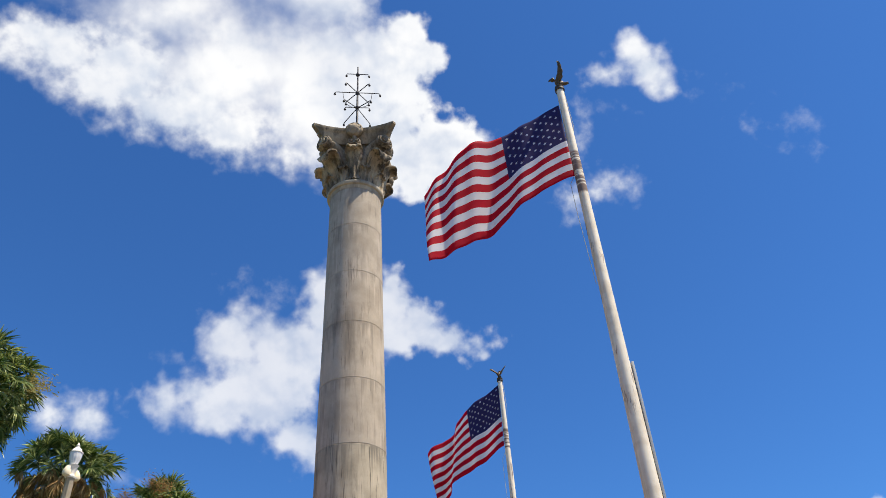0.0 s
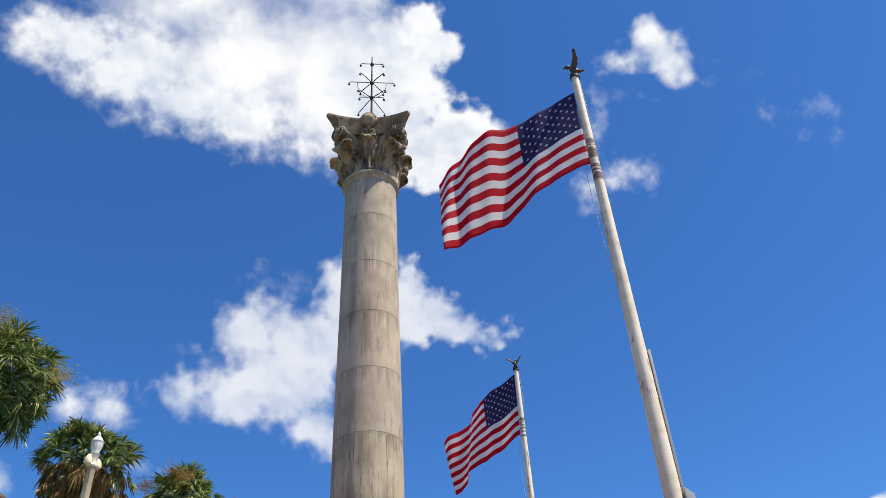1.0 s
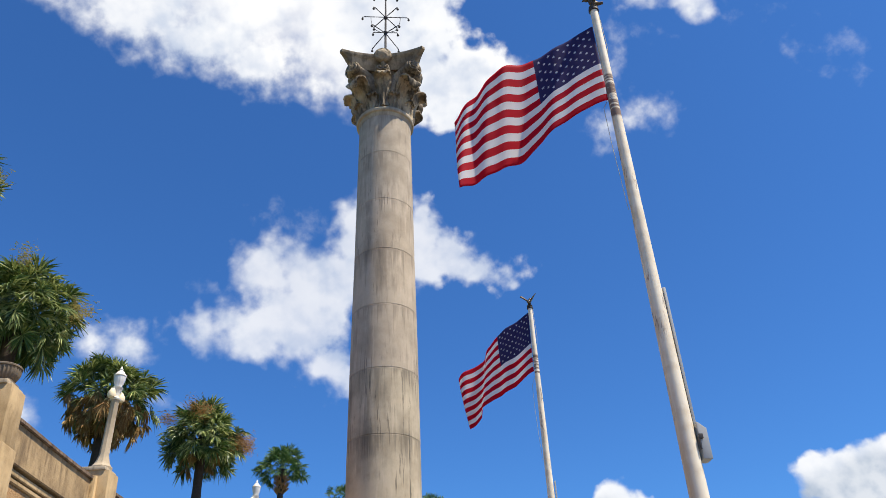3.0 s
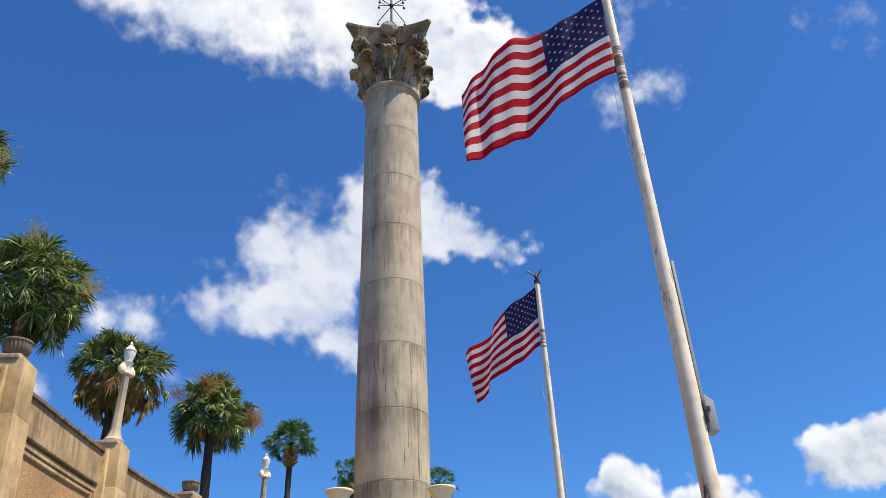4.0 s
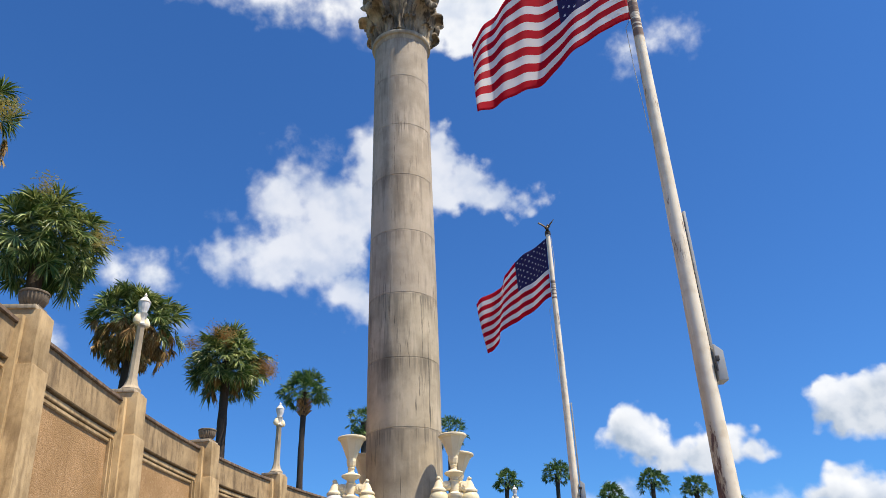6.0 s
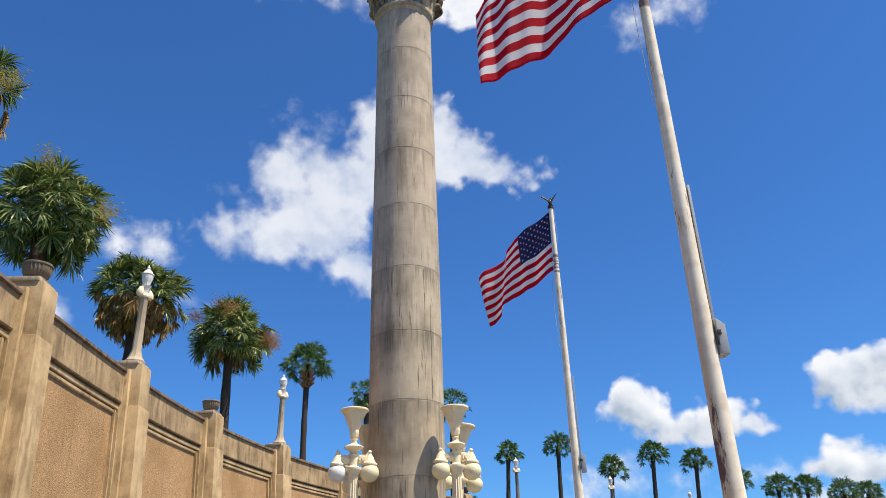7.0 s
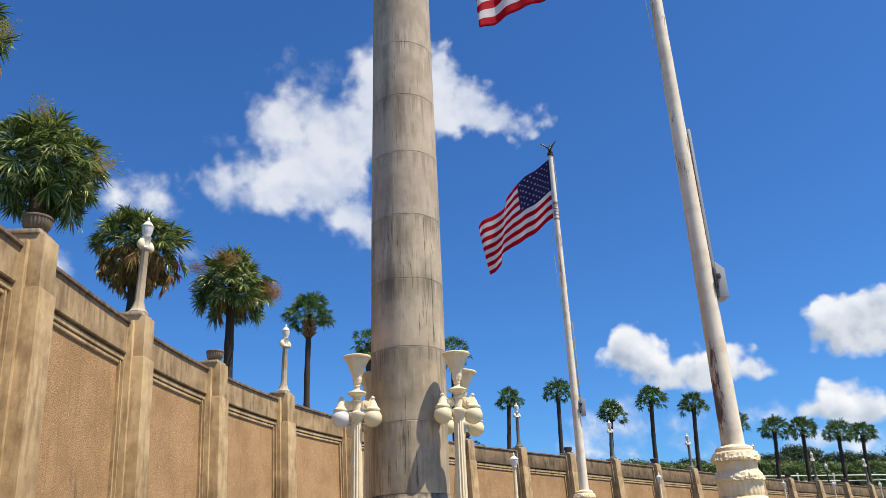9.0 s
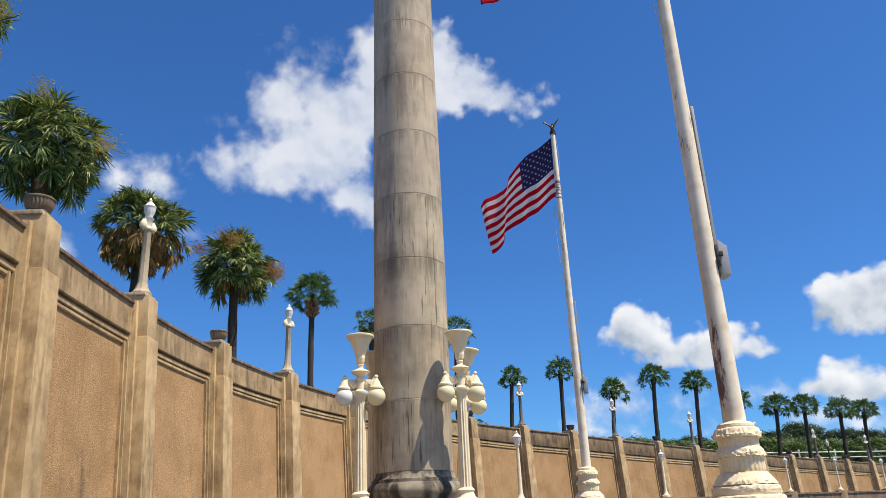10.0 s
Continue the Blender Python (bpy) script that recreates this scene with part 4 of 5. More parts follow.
# ---- wall-top lamps and urns ----
def wall_lamp():
    lamp = thing("wall_lamp", (0, 0, 0), "stone lamp post with a white lantern on a wall pilaster", "street lamp", "lamps along the wall")
    bm = blank()
    lathe(bm, [(0.20, 0.0), (0.205, 0.05), (0.17, 0.09), (0.135, 0.14), (0.108, 0.24), (0.093, 0.3), (0.076, 1.40), (0.09, 1.43)], 8, start=math.pi / 8)
    part("post", bm, M_LAMPSTONE, lamp, "tapered eight-sided stone post")
    bm = blank()
    lathe(bm, [(0.10, 1.43), (0.11, 1.46), (0.06, 1.50), (0.06, 1.60), (0.09, 1.66), (0.11, 1.70), (0.07, 1.72)], 16)
    for side in (1, -1):
        tube(bm, [(side * 0.01, side * 0.03, 1.56), (side * 0.035, side * 0.10, 1.65), (side * 0.045, side * 0.13, 1.61)], [0.03, 0.028, 0.024], 8)
    fit = part("lamp_head", bm, M_WHITEIRON, lamp)
    for side in (1, -1):
        bm = blank()
        lathe(bm, [(0.028, 1.64), (0.045, 1.61), (0.07, 1.565), (0.083, 1.51), (0.07, 1.46), (0.035, 1.435)], 16, (side * 0.045, side * 0.135))
        part("side_globe", bm, M_IRON, fit, "cream side globe")
    bm = blank()
    lathe(bm, [(0.07, 1.715), (0.08, 1.74), (0.082, 1.76), (0.10, 1.80), (0.117, 1.88), (0.122, 1.95), (0.09, 1.97)], 48, flutes=12, depth=0.05)
    lan = part("lantern", bm, M_GLOBE_WHITE, lamp, "white acorn lantern")
    bm = blank()
    lathe(bm, [(0.122, 1.945), (0.132, 1.955), (0.13, 1.972), (0.11, 1.985), (0.085, 2.03), (0.05, 2.07), (0.032, 2.08), (0.03, 2.10), (0.042, 2.115), (0.025, 2.135), (0.006, 2.18)], 14)
    part("lantern_cap", bm, M_WHITEIRON, lan)
    return lamp


def wall_urn():
    urn = thing("urn", (0, 0, 0), "low fluted brown stone urn on a wall pilaster", "urn", "urns along the wall")
    bm = blank()
    block(bm, -0.17, 0.17, -0.17, 0.17, 0.0, 0.04, 0.01)
    part("plinth", bm, M_URN, urn)
    bm = blank()
    lathe(bm, [(0.12, 0.04), (0.13, 0.055), (0.175, 0.09), (0.205, 0.15), (0.215, 0.22), (0.213, 0.25), (0.20, 0.25), (0.18, 0.2)], 96, flutes=24, depth=0.07)
    part("bowl", bm, M_URN, urn)
    bm = blank()
    lathe(bm, [(0.208, 0.249), (0.222, 0.256), (0.224, 0.278), (0.212, 0.29), (0.16, 0.29)], 32)
    part("rim", bm, M_URN, urn)
    return urn


LAMP, URN = wall_lamp(), wall_urn()
for i in range(FIRST, LAST + 1):
    p, h = wall_at(i)
    c = p + Vector((math.cos(h), -math.sin(h))) * -0.28
    m = pose(c.x, c.y, wall_top(i) + lift(i) + 0.02, 0, 0, -math.degrees(h))
    if i == 1:
        LAMP.matrix_world = m
    elif i == 0:
        URN.matrix_world = m
    else:
        c = copy_thing(LAMP if i % 2 else URN, m)
        if i % 2 == 0 and i >= 5:
            tagged(c, "dark stone urn on a far wall pilaster", "urn", "urns along the wall")
            for ob in c.children:
                ob.data = ob.data.copy()
                ob.data.materials[0] = M_DARKURN
        if i % 2 and i >= 5:
            tagged(c, "dark grey stone lamp post with white lantern on far pilaster", "street lamp", "lamps along the wall")
            for ob in c.children:
                if ob.name.startswith("post"):
                    ob.data = ob.data.copy()
                    ob.data.materials[0] = M_GREYSTONE


# ---- flagpoles and flags ----
def eagle_mesh(bm, z, s=1.0, turn=0.0, rise=0.40):
    """Plain spread-wing finial on a ball."""
    m = pose(0, 0, z, 0, 0, turn) @ Matrix.Scale(s, 4)
    k = blank()
    lathe(k, [(0.05, -0.02), (0.075, 0.0), (0.08, 0.03), (0.05, 0.05), (0.03, 0.07)], 16)
    bmesh.ops.create_uvsphere(k, u_segments=14, v_segments=10, radius=0.06, matrix=pose(0, 0, 0.16, 0, 30, 0) @ Matrix.Diagonal((0.85, 0.8, 1.5, 1)))
    ball(k, (0.085, 0, 0.27), 0.042, 12)
    tube(k, [(0.115, 0, 0.275), (0.15, 0, 0.262), (0.165, 0, 0.24)], [0.022, 0.014, 0.003], 8)
    tube(k, [(-0.03, 0, 0.12), (-0.11, 0, 0.10), (-0.18, 0, 0.10)], [0.035, 0.032, 0.022], 8)
    for side in (1, -1):
        def wing(u, v):
            reach = 0.05 + 0.30 * v
            chord = 0.11 * (1 - 0.75 * v ** 2) * (0.9 + 0.1 * math.cos(v * 22))
            return (0.03 - (u - 0.2) * chord - 0.17 * v + 0.09 * v ** 3, side * reach * 0.62, 0.20 + rise * v ** 1.2 - 0.05 * u)
        shell(k, wing, 5, 14, 0.026)
    for sx in (1, -1):
        tube(k, [(0.0, sx * 0.03, 0.10), (0.01, sx * 0.035, 0.04)], 0.02, 6)
    bmesh.ops.transform(k, matrix=m, verts=k.verts)
    tmp = bpy.data.meshes.new("tmp")
    k.to_mesh(tmp)
    k.free()
    bm.from_mesh(tmp)
    bpy.data.meshes.remove(tmp)


def crumble(k, a, w, z):
    """Broken and chipped edges of the old painted base."""
    if not w:
        return 0.0, 0.0
    f = noise.noise(Vector((math.cos(a) * 1.6, math.sin(a) * 1.6, k * 1.7)))
    g = noise.noise(Vector((math.cos(a) * 6, math.sin(a) * 6, k * 3.1 + z * 22)))
    h = noise.noise(Vector((math.cos(a) * 17, math.sin(a) * 17, k * 5.3 + z * 60)))
    lump = max(0.0, noise.noise(Vector((math.cos(a) * 9, math.sin(a) * 9, k * 2.3 + z * 34))) - 0.15)
    return w * (0.007 * f + 0.010 * g + 0.010 * h + 0.03 * lump - 0.004), w * (0.012 * f + 0.012 * g + 0.010 * h)


def build_flagpole(at, foot, top, r0, r1, label, box_turn, eagle_turn, paint, rise=0.40):
    pole = thing("flagpole", (at[0], at[1], 0), label, "flagpole", "flagpoles")
    bm = blank()
    lathe(bm, [(0.46, 0.0), (0.46, 0.12), (0.40, 0.16), (0.38, foot - 1.05), (0.41, foot - 1.0), (0.41, foot - 0.85), (0.36, foot - 0.80)], 8, start=math.pi / 8)
    part("pedestal", bm, M_POLEBASE, pole)
    # each tier: radius, height from the foot, how far its edge is broken away
    tiers = [
        [(0.36, -0.82, 0), (0.345, -0.76, 0.2), (0.335, -0.685, 0.4), (0.32, -0.67, 0.2), (0.29, -0.668, 0)],
        [(0.295, -0.67, 0), (0.305, -0.655, 0.5), (0.308, -0.625, 0.5), (0.30, -0.595, 0.5), (0.28, -0.583, 0.2), (0.26, -0.58, 0)],
        [(0.26, -0.58, 0), (0.285, -0.577, 0.6), (0.275, -0.55, 0.5), (0.24, -0.50, 0.3), (0.212, -0.468, 0.3), (0.19, -0.464, 0)],
        [(0.198, -0.47, 0), (0.206, -0.455, 0.1), (0.204, -0.345, 0), (0.206, -0.335, 0), (0.20, -0.33, 0)],
        [(0.205, -0.33, 0), (0.229, -0.328, 1.0), (0.227, -0.305, 0.9), (0.205, -0.265, 0.5), (0.187, -0.238, 0.2), (0.17, -0.235, 0)],
        [(0.184, -0.24, 0), (0.186, -0.16, 0), (0.18, -0.15, 0)],
        [(0.186, -0.152, 0), (0.221, -0.15, 1.0), (0.219, -0.125, 0.9), (0.198, -0.075, 0.5), (0.18, -0.062, 0.2), (0.15, -0.06, 0)],
        [(0.165, -0.062, 0), (0.172, -0.05, 0.1), (0.168, -0.03, 0.1), (0.145, -0.015, 0.1), (0.118, -0.006, 0), (0.105, 0.0, 0)],
    ]
    for k, t in enumerate(tiers):
        bm = blank()
        fine = []
        for (ra, za, wa), (rb, zb, wb) in zip(t, t[1:]):
            fine += [(ra + (rb - ra) * i / 4, foot + za + (zb - za) * i / 4, wa + (wb - wa) * i / 4) for i in range(4)]
        fine.append((t[-1][0], foot + t[-1][1], t[-1][2]))
        lathe(bm, [(r, z) for r, z, w in fine], 144, wobble=lambda i, a, k=k, fine=fine: crumble(k, a, fine[i][2], fine[i][1]), flutes=28 if k in (3, 5) else 0, depth=0.03)
        part("base_tier", bm, M_POLEBASE, pole, "chipped cream painted moulded tier", 30)
    bm = blank()
    n = 24
    prof = []
    for i in range(n + 1):
        f = i / n
        prof.append((r0 + (r1 - r0) * f ** 0.8, foot + (top - foot) * f))
    lathe(bm, prof, 28)
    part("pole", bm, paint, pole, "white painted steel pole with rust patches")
    bm = blank()
    lathe(bm, [(r1, top - 0.01), (r1 + 0.02, top), (r1 + 0.02, top + 0.035), (0.03, top + 0.05)], 20)
    part("truck", bm, M_DARKIRON, pole)
    bm = blank()
    eagle_mesh(bm, top + 0.05, 0.85, eagle_turn, rise)
    part("eagle_finial", bm, M_BRONZE, pole, "bronze eagle finial", 50)
    # conduit and switch box on the side of the pole
    a = radians(box_turn)
    d = Vector((math.cos(a), math.sin(a), 0))
    lo, hi = foot + 1.5, foot + 3.42
    bm = blank()
    block(bm, -0.014, 0.014, -0.03, 0.03, lo, hi, 0.004, Matrix.Translation(d * 0.108) @ Matrix.Rotation(a, 4, "Z"))
    part("conduit", bm, M_GREYBOX, pole, "grey flat conduit")
    bm = blank()
    block(bm, -0.048, 0.048, -0.085, 0.085, foot + 1.44, foot + 1.82, 0.012, Matrix.Translation(d * 0.146) @ Matrix.Rotation(a, 4, "Z"))
    high = max(v.co.z for v in bm.verts)
    for v in bm.verts:
        if v.co.z > high - 0.02 and v.co.xy.dot(d.xy) > 0.16:
            v.co.z -= 0.06
    box = part("switch_box", bm, M_GREYBOX, pole, "small grey steel box")
    for z in (foot + 1.5, foot + 1.66):
        bm = blank()
        block(bm, -0.12, 0.0, -0.02, 0.02, z, z + 0.05, 0.004, Matrix.Translation(d * 0.14) @ Matrix.Rotation(a, 4, "Z"))
        part("bracket", bm, M_DARKIRON, box)
    bm = blank()
    m = Matrix.Translation(d * 0.112) @ Matrix.Rotation(a, 4, "Z")
    block(bm, -0.02, 0.02, -0.104, -0.085, foot + 1.64, foot + 1.69, 0.004, m)
    block(bm, -0.03, -0.012, -0.10, -0.085, foot + 1.53, foot + 1.66, 0.005, m)
    part("hasp", bm, M_DARKIRON, box, "dark iron hasp")
    # halyard
    bm = blank()
    tube(bm, [(r1 + 0.02, 0.03, top), (r1 + 0.05, 0.05, top - 0.7), (0.0, r0 + 0.03, top - 1.6), (-r1 - 0.085, 0.03, top - 1.9), (-r1 - 0.09, 0.0, top - 2.5), (-r0 - 0.005, -0.02, top - 3.6)], 0.0045, 5)
    part("halyard", bm, M_ROPE, pole)
    return pole


def build_flag(name, at, z_top, hoist, fly, label, drift, droop, waves, wind):
    """A waving cloth: drift is the wind's way on the ground, droop its fall along the fly."""
    bm = blank()
    uvs = bm.loops.layers.uv.new("UVMap")
    nu, nv = 84, 40
    across = Vector((-drift.y, drift.x, 0))
    grid = []
    for i in range(nu + 1):
        row = []
        u = i / nu
        for j in range(nv + 1):
            v = j / nv
            sag = droop * (u ** 1.2)
            a = 0.0
            for amp, freq, phase, tilt in waves:
                a += amp * (0.12 + u) * math.sin(freq * u * 2 * math.pi + phase + tilt * v)
            p = Vector((at[0], at[1], z_top - hoist * (1 - v))) + drift * fly * u * (1 - 0.10 * u) + across * a
            p.z -= sag * (1.0 + wind * (1 - v))
            p -= drift * (0.10 * u * (1 - v))
            row.append(bm.verts.new(p))
        grid.append(row)
    for i in range(nu):
        for j in range(nv):
            f = bm.faces.new((grid[i][j], grid[i + 1][j], grid[i + 1][j + 1], grid[i][j + 1]))
            for loop, (a, b) in zip(f.loops, ((i, j), (i + 1, j), (i + 1, j + 1), (i, j + 1))):
                loop[uvs].uv = (a / nu, b / nv)
    ob = new(name, finish(name, bm, M_FLAG, 80))
    mod = ob.modifiers.new("cloth", "SOLIDIFY")
    mod.thickness = 0.003
    tagged(ob, label, "flag", "flags")
    return ob


POLE_A, POLE_B = (3.04, 7.32), (3.42, 15.63)
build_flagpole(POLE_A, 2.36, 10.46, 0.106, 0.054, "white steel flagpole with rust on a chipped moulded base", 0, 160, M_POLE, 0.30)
build_flagpole(POLE_B, 2.56, 10.02, 0.095, 0.05, "white steel flagpole farther along the promenade", -10, 60, M_POLE_FAR, 0.16)
build_flag("flag", (POLE_A[0] - 0.07, POLE_A[1]), 10.13, 1.46, 2.38, "red, white and blue striped nylon flag in the wind",
           Vector((-0.95, 0.31, 0)).normalized(), 1.14, ((0.20, 1.2, 0.5, 2.5), (0.06, 2.9, 1.0, 2.2), (0.022, 6.3, 0.2, 4.0)), 0.05)
build_flag("flag", (POLE_B[0] - 0.06, POLE_B[1]), 9.93, 1.50, 2.25, "striped nylon flag folded a little by the wind",
           Vector((-0.74, 0.67, 0)).normalized(), 1.12, ((0.17, 1.5, 2.2, 2.2), (0.05, 3.3, 0.3, 2.0), (0.019, 6.1, 0.0, 4.0)), -0.25)


# ---- palms ----
def frond(bm, foot, d, size, stalk, leaflets, rng, droop, width, stiff=1.0):
    """A fan leaf: stalk and a spread of narrow folded leaflets with hanging tips."""
    d = d.normalized()
    side = d.cross(Vector((0, 0, 1)))
    side = side.normalized() if side.length > 0.05 else Vector((1, 0, 0))
    hub = foot + d * stalk + Vector((0, 0, -0.14 * stalk))
    w = 0.014 * size + 0.006
    a, b, c = bm.verts.new(foot - side * w), bm.verts.new(foot + side * w), bm.verts.new(hub)
    bm.faces.new((a, b, c))
    # the blade bends over from the stalk, mostly downwards, and opens outwards as a shallow cone
    over = side.cross(d)
    turn = rng.gauss(0, 0.8)
    axis = (d * stiff * rng.uniform(0.3, 1.1) * (1.75 - 1.8 * droop) - over * math.cos(turn) + side * math.sin(turn)).normalized()
    nrm = (d - axis * d.dot(axis)).normalized()
    d, side = axis, axis.cross(nrm)
    for k in range(leaflets):
        f = -1 + 2 * (k + 0.5) / leaflets
        ang = f * (1.75 + 0.8 * droop) + rng.uniform(-0.16, 0.16)
        length = size * (1.0 - 0.35 * abs(f) ** 1.6) * rng.uniform(0.72, 1.18)
        way = d * math.cos(ang) + side * math.sin(ang) + nrm * (0.42 - 0.15 * abs(f) + rng.uniform(-0.30, 0.30))
        if droop > 0.9:
            way.z -= 1.3
        way.normalize()
        cross = way.cross(nrm).normalized()
        cross = (cross + nrm * rng.uniform(-0.7, 0.7)).normalized()
        fold = nrm * (0.45 * width)
        hang = droop * rng.uniform(0.2, 1.2)
        mid = hub + way * length * 0.55 + Vector((0, 0, -hang * 0.06 * length))
        end = hub + way * length * (0.98 - 0.12 * hang) - nrm * length * 0.10 + Vector((0, 0, -(0.05 + hang * 0.32) * length))
        v0 = bm.verts.new(hub)
        v1 = bm.verts.new(mid - cross * width + fold)
        v2 = bm.verts.new(mid + cross * width + fold)
        vm = bm.verts.new(mid - fold)
        v3 = bm.verts.new(end)
        for t in ((v0, v1, vm), (v0, vm, v2), (v1, v3, vm), (vm, v3, v2)):
            bm.faces.new(t)


def build_palm(at, head, radius, seed, label, fronds=46, leaflets=24, dead=0.0, trunk=0.17, lean=(0.0, 0.0), low=-55, far=False, shaggy=False, sprays=(), seeds=M_SEED):
    rng = random.Random(seed)
    base_z = 4.3
    palm = thing("palm_tree", (at[0] - lean[0], at[1] - lean[1], base_z), label, "palm tree", "palms above the wall")
    o = Vector((at[0] - lean[0], at[1] - lean[1], base_z))
    top = Vector((at[0], at[1], head)) - o
    bm = blank()
    pts, rad = [], []
    for k in range(15):
        f = k / 14
        pts.append((top.x * f ** 1.4 + 0.03 * math.sin(f * 5 + seed), top.y * f ** 1.4, top.z * f))
        rad.append(trunk * (1.12 - 0.25 * f + (0.30 * max(0, f - 0.86) / 0.14)) * (1 + 0.06 * math.sin(k * 2.3)))
    tube(bm, pts, rad, 14)
    tr = part("trunk", bm, M_BARK, palm, "dark rough palm trunk", 60)
    bm = blank()
    for k in range(90 if shaggy else 26):
        a, z = rng.uniform(0, 6.28), (rng.uniform(-0.95, -0.25) if shaggy else rng.uniform(-0.5, 0.05)) * radius
        d = Vector((math.cos(a), math.sin(a), 0.9)).normalized()
        p = top + Vector((0, 0, z)) + Vector((math.cos(a), math.sin(a), 0)) * trunk * 0.9
        tube(bm, [p, p + d * (0.26 if shaggy else 0.16) * radius], [0.035, 0.012], 4)
    tagged(part("boot_collar", bm, M_BOOT if shaggy else M_BARK, tr, "rusty brown leaf stubs" if shaggy else ""), kind="stuff")
    living, brown = blank(), blank()
    n_live = int(fronds * (1 - dead))
    mat = M_FROND_DARK if far or shaggy else M_FROND
    for k in range(fronds):
        f = (k + 0.5) / fronds
        el = radians(82 + (low - 82) * f ** 0.85 + rng.uniform(-9, 9))
        az = k * 2.39996 + rng.uniform(-0.25, 0.25)
        d = Vector((math.cos(az) * math.cos(el), math.sin(az) * math.cos(el), math.sin(el)))
        is_dead = k >= n_live and rng.random() < 0.85
        size = radius * rng.uniform(0.27, 0.44) * (0.92 if is_dead else 1.0)
        stalk = radius * rng.uniform(0.38, 0.76)
        frond(brown if is_dead else living, top + d * trunk * 0.6, d, size, stalk, leaflets, rng,
              0.95 if is_dead else 0.06 + 0.46 * f, radius * (0.0155 if not (far or shaggy) else 0.0185), 2.6 if far or shaggy else 1.0)
    part("crown", living, mat, palm, "green fan leaves with drooping tips", None)
    if len(brown.faces):
        part("dead_leaves", brown, M_DEAD, palm, "hanging brown dead fan leaves", None)
    else:
        brown.free()
    if sprays:
        bm = blank()
        for az, el in sprays:
            az, el = radians(az), radians(el)
            d = Vector((math.cos(az) * math.cos(el), math.sin(az) * math.cos(el), math.sin(el)))
            p0 = top + d * radius * 0.74
            for _ in range(480):
                p1 = p0 + d * radius * rng.uniform(-0.05, 0.32) + Vector((rng.gauss(0, 1), rng.gauss(0, 1), rng.gauss(0, 1))) * radius * 0.085
                e = p1 + (Vector((rng.gauss(0, 1), rng.gauss(0, 1), rng.gauss(0, 0.6) - 0.7)) + d * 0.8) * radius * 0.035
                v = [bm.verts.new(p1), bm.verts.new(e + Vector((0.009, 0, 0.009))), bm.verts.new(e - Vector((0.009, 0, 0.009)))]
                bm.faces.new(v)
        tagged(part("seed_spray", bm, seeds, palm, "feathery dry seed stalks", None), kind="stuff")
    return palm


build_palm((-11.05, 15.6), 13.6, 1.6, 3, "tall cabbage palm with yellowing lower leaves", 90, 34, dead=0.45, low=-60, sprays=((-30, -20), (-10, -5)))
build_palm((-7.88, 15.18), 9.68, 1.33, 11, "full green cabbage palm behind a stone urn", 170, 34, 0.0, 0.17, low=-46, sprays=((2, 4), (-80, 62)))
build_palm((-7.30, 19.79), 9.56, 1.33, 12, "cabbage palm with a skirt of brown dead leaves", 190, 34, 0.54, 0.17, low=-62)
build_palm((-5.64, 23.92), 9.87, 1.38, 13, "round-headed cabbage palm with rusty seed stalks", 165, 34, 0.04, 0.15, low=-42, sprays=((-100, 30), (-80, 24), (-160, 24), (-8, -6), (-4, -14)), seeds=M_RUST_SEED)
build_palm((-4.55, 34.78), 12.15, 1.22, 14, "slender cabbage palm with a shaggy neck", 84, 26, 0.0, 0.14, (0.0, 0.0), low=-20, shaggy=True)
build_palm((-2.30, 45.0), 13.4, 1.15, 15, "cabbage palm standing behind the column", 64, 20, far=True)
build_palm((2.75, 45.0), 12.7, 1.15, 16, "cabbage palm standing behind the column", 64, 20, far=True)
build_palm((3.72, 44.0), 6.86, 0.55, 17, "low young cabbage palm behind the wall", 40, 20, far=True)
FAR_PALMS = [(7.93, 59.5, 12.40, 1.28), (11.75, 58.9, 12.80, 1.32), (15.48, 58.0, 10.95, 1.38), (18.4, 57.1, 11.75, 1.32),
             (21.9, 58.0, 11.35, 1.34), (25.95, 60.4, 10.30, 1.30), (30.34, 63.1, 9.95, 1.50), (33.2, 64.0, 10.0, 1.48),
             (37.47, 66.2, 9.9, 1.50), (41.08, 68.7, 10.05, 1.48)]
for k, (x, y, z, r) in enumerate(FAR_PALMS):
    build_palm((x, y), z - 0.05, r * 0.93, 30 + k, "slender cabbage palm in a row behind the wall", 72, 26, 0.0, 0.165, (random.Random(k).uniform(0.25, 0.5), 0), low=-18, far=True)


# ---- promenade lamps, low parapet, railing, far woods ----
def promenade_lamp():
    lamp = thing("promenade_lamp", (0, 0, 0), "slim cream lamp post with a white acorn globe", "street lamp", "promenade lamps")
    bm = blank()
    lathe(bm, [(0.19, 0.0), (0.19, 0.06), (0.11, 0.12), (0.075, 0.22), (0.062, 0.3), (0.048, 1.52), (0.07, 1.55), (0.085, 1.58)], 16)
    part("post", bm, M_IRON, lamp)
    bm = blank()
    lathe(bm, [(0.07, 1.58), (0.072, 1.62), (0.095, 1.66), (0.118, 1.73), (0.125, 1.80), (0.10, 1.81)], 36, flutes=9, depth=0.05)
    part("globe", bm, M_GLOBE_WHITE, lamp, "white acorn globe")
    bm = blank()
    lathe(bm, [(0.126, 1.79), (0.134, 1.80), (0.13, 1.815), (0.10, 1.84), (0.06, 1.885), (0.035, 1.90), (0.032, 1.925), (0.04, 1.94), (0.02, 1.96), (0.006, 2.0)], 16)
    part("globe_finial", bm, M_WHITEIRON, lamp)
    return lamp


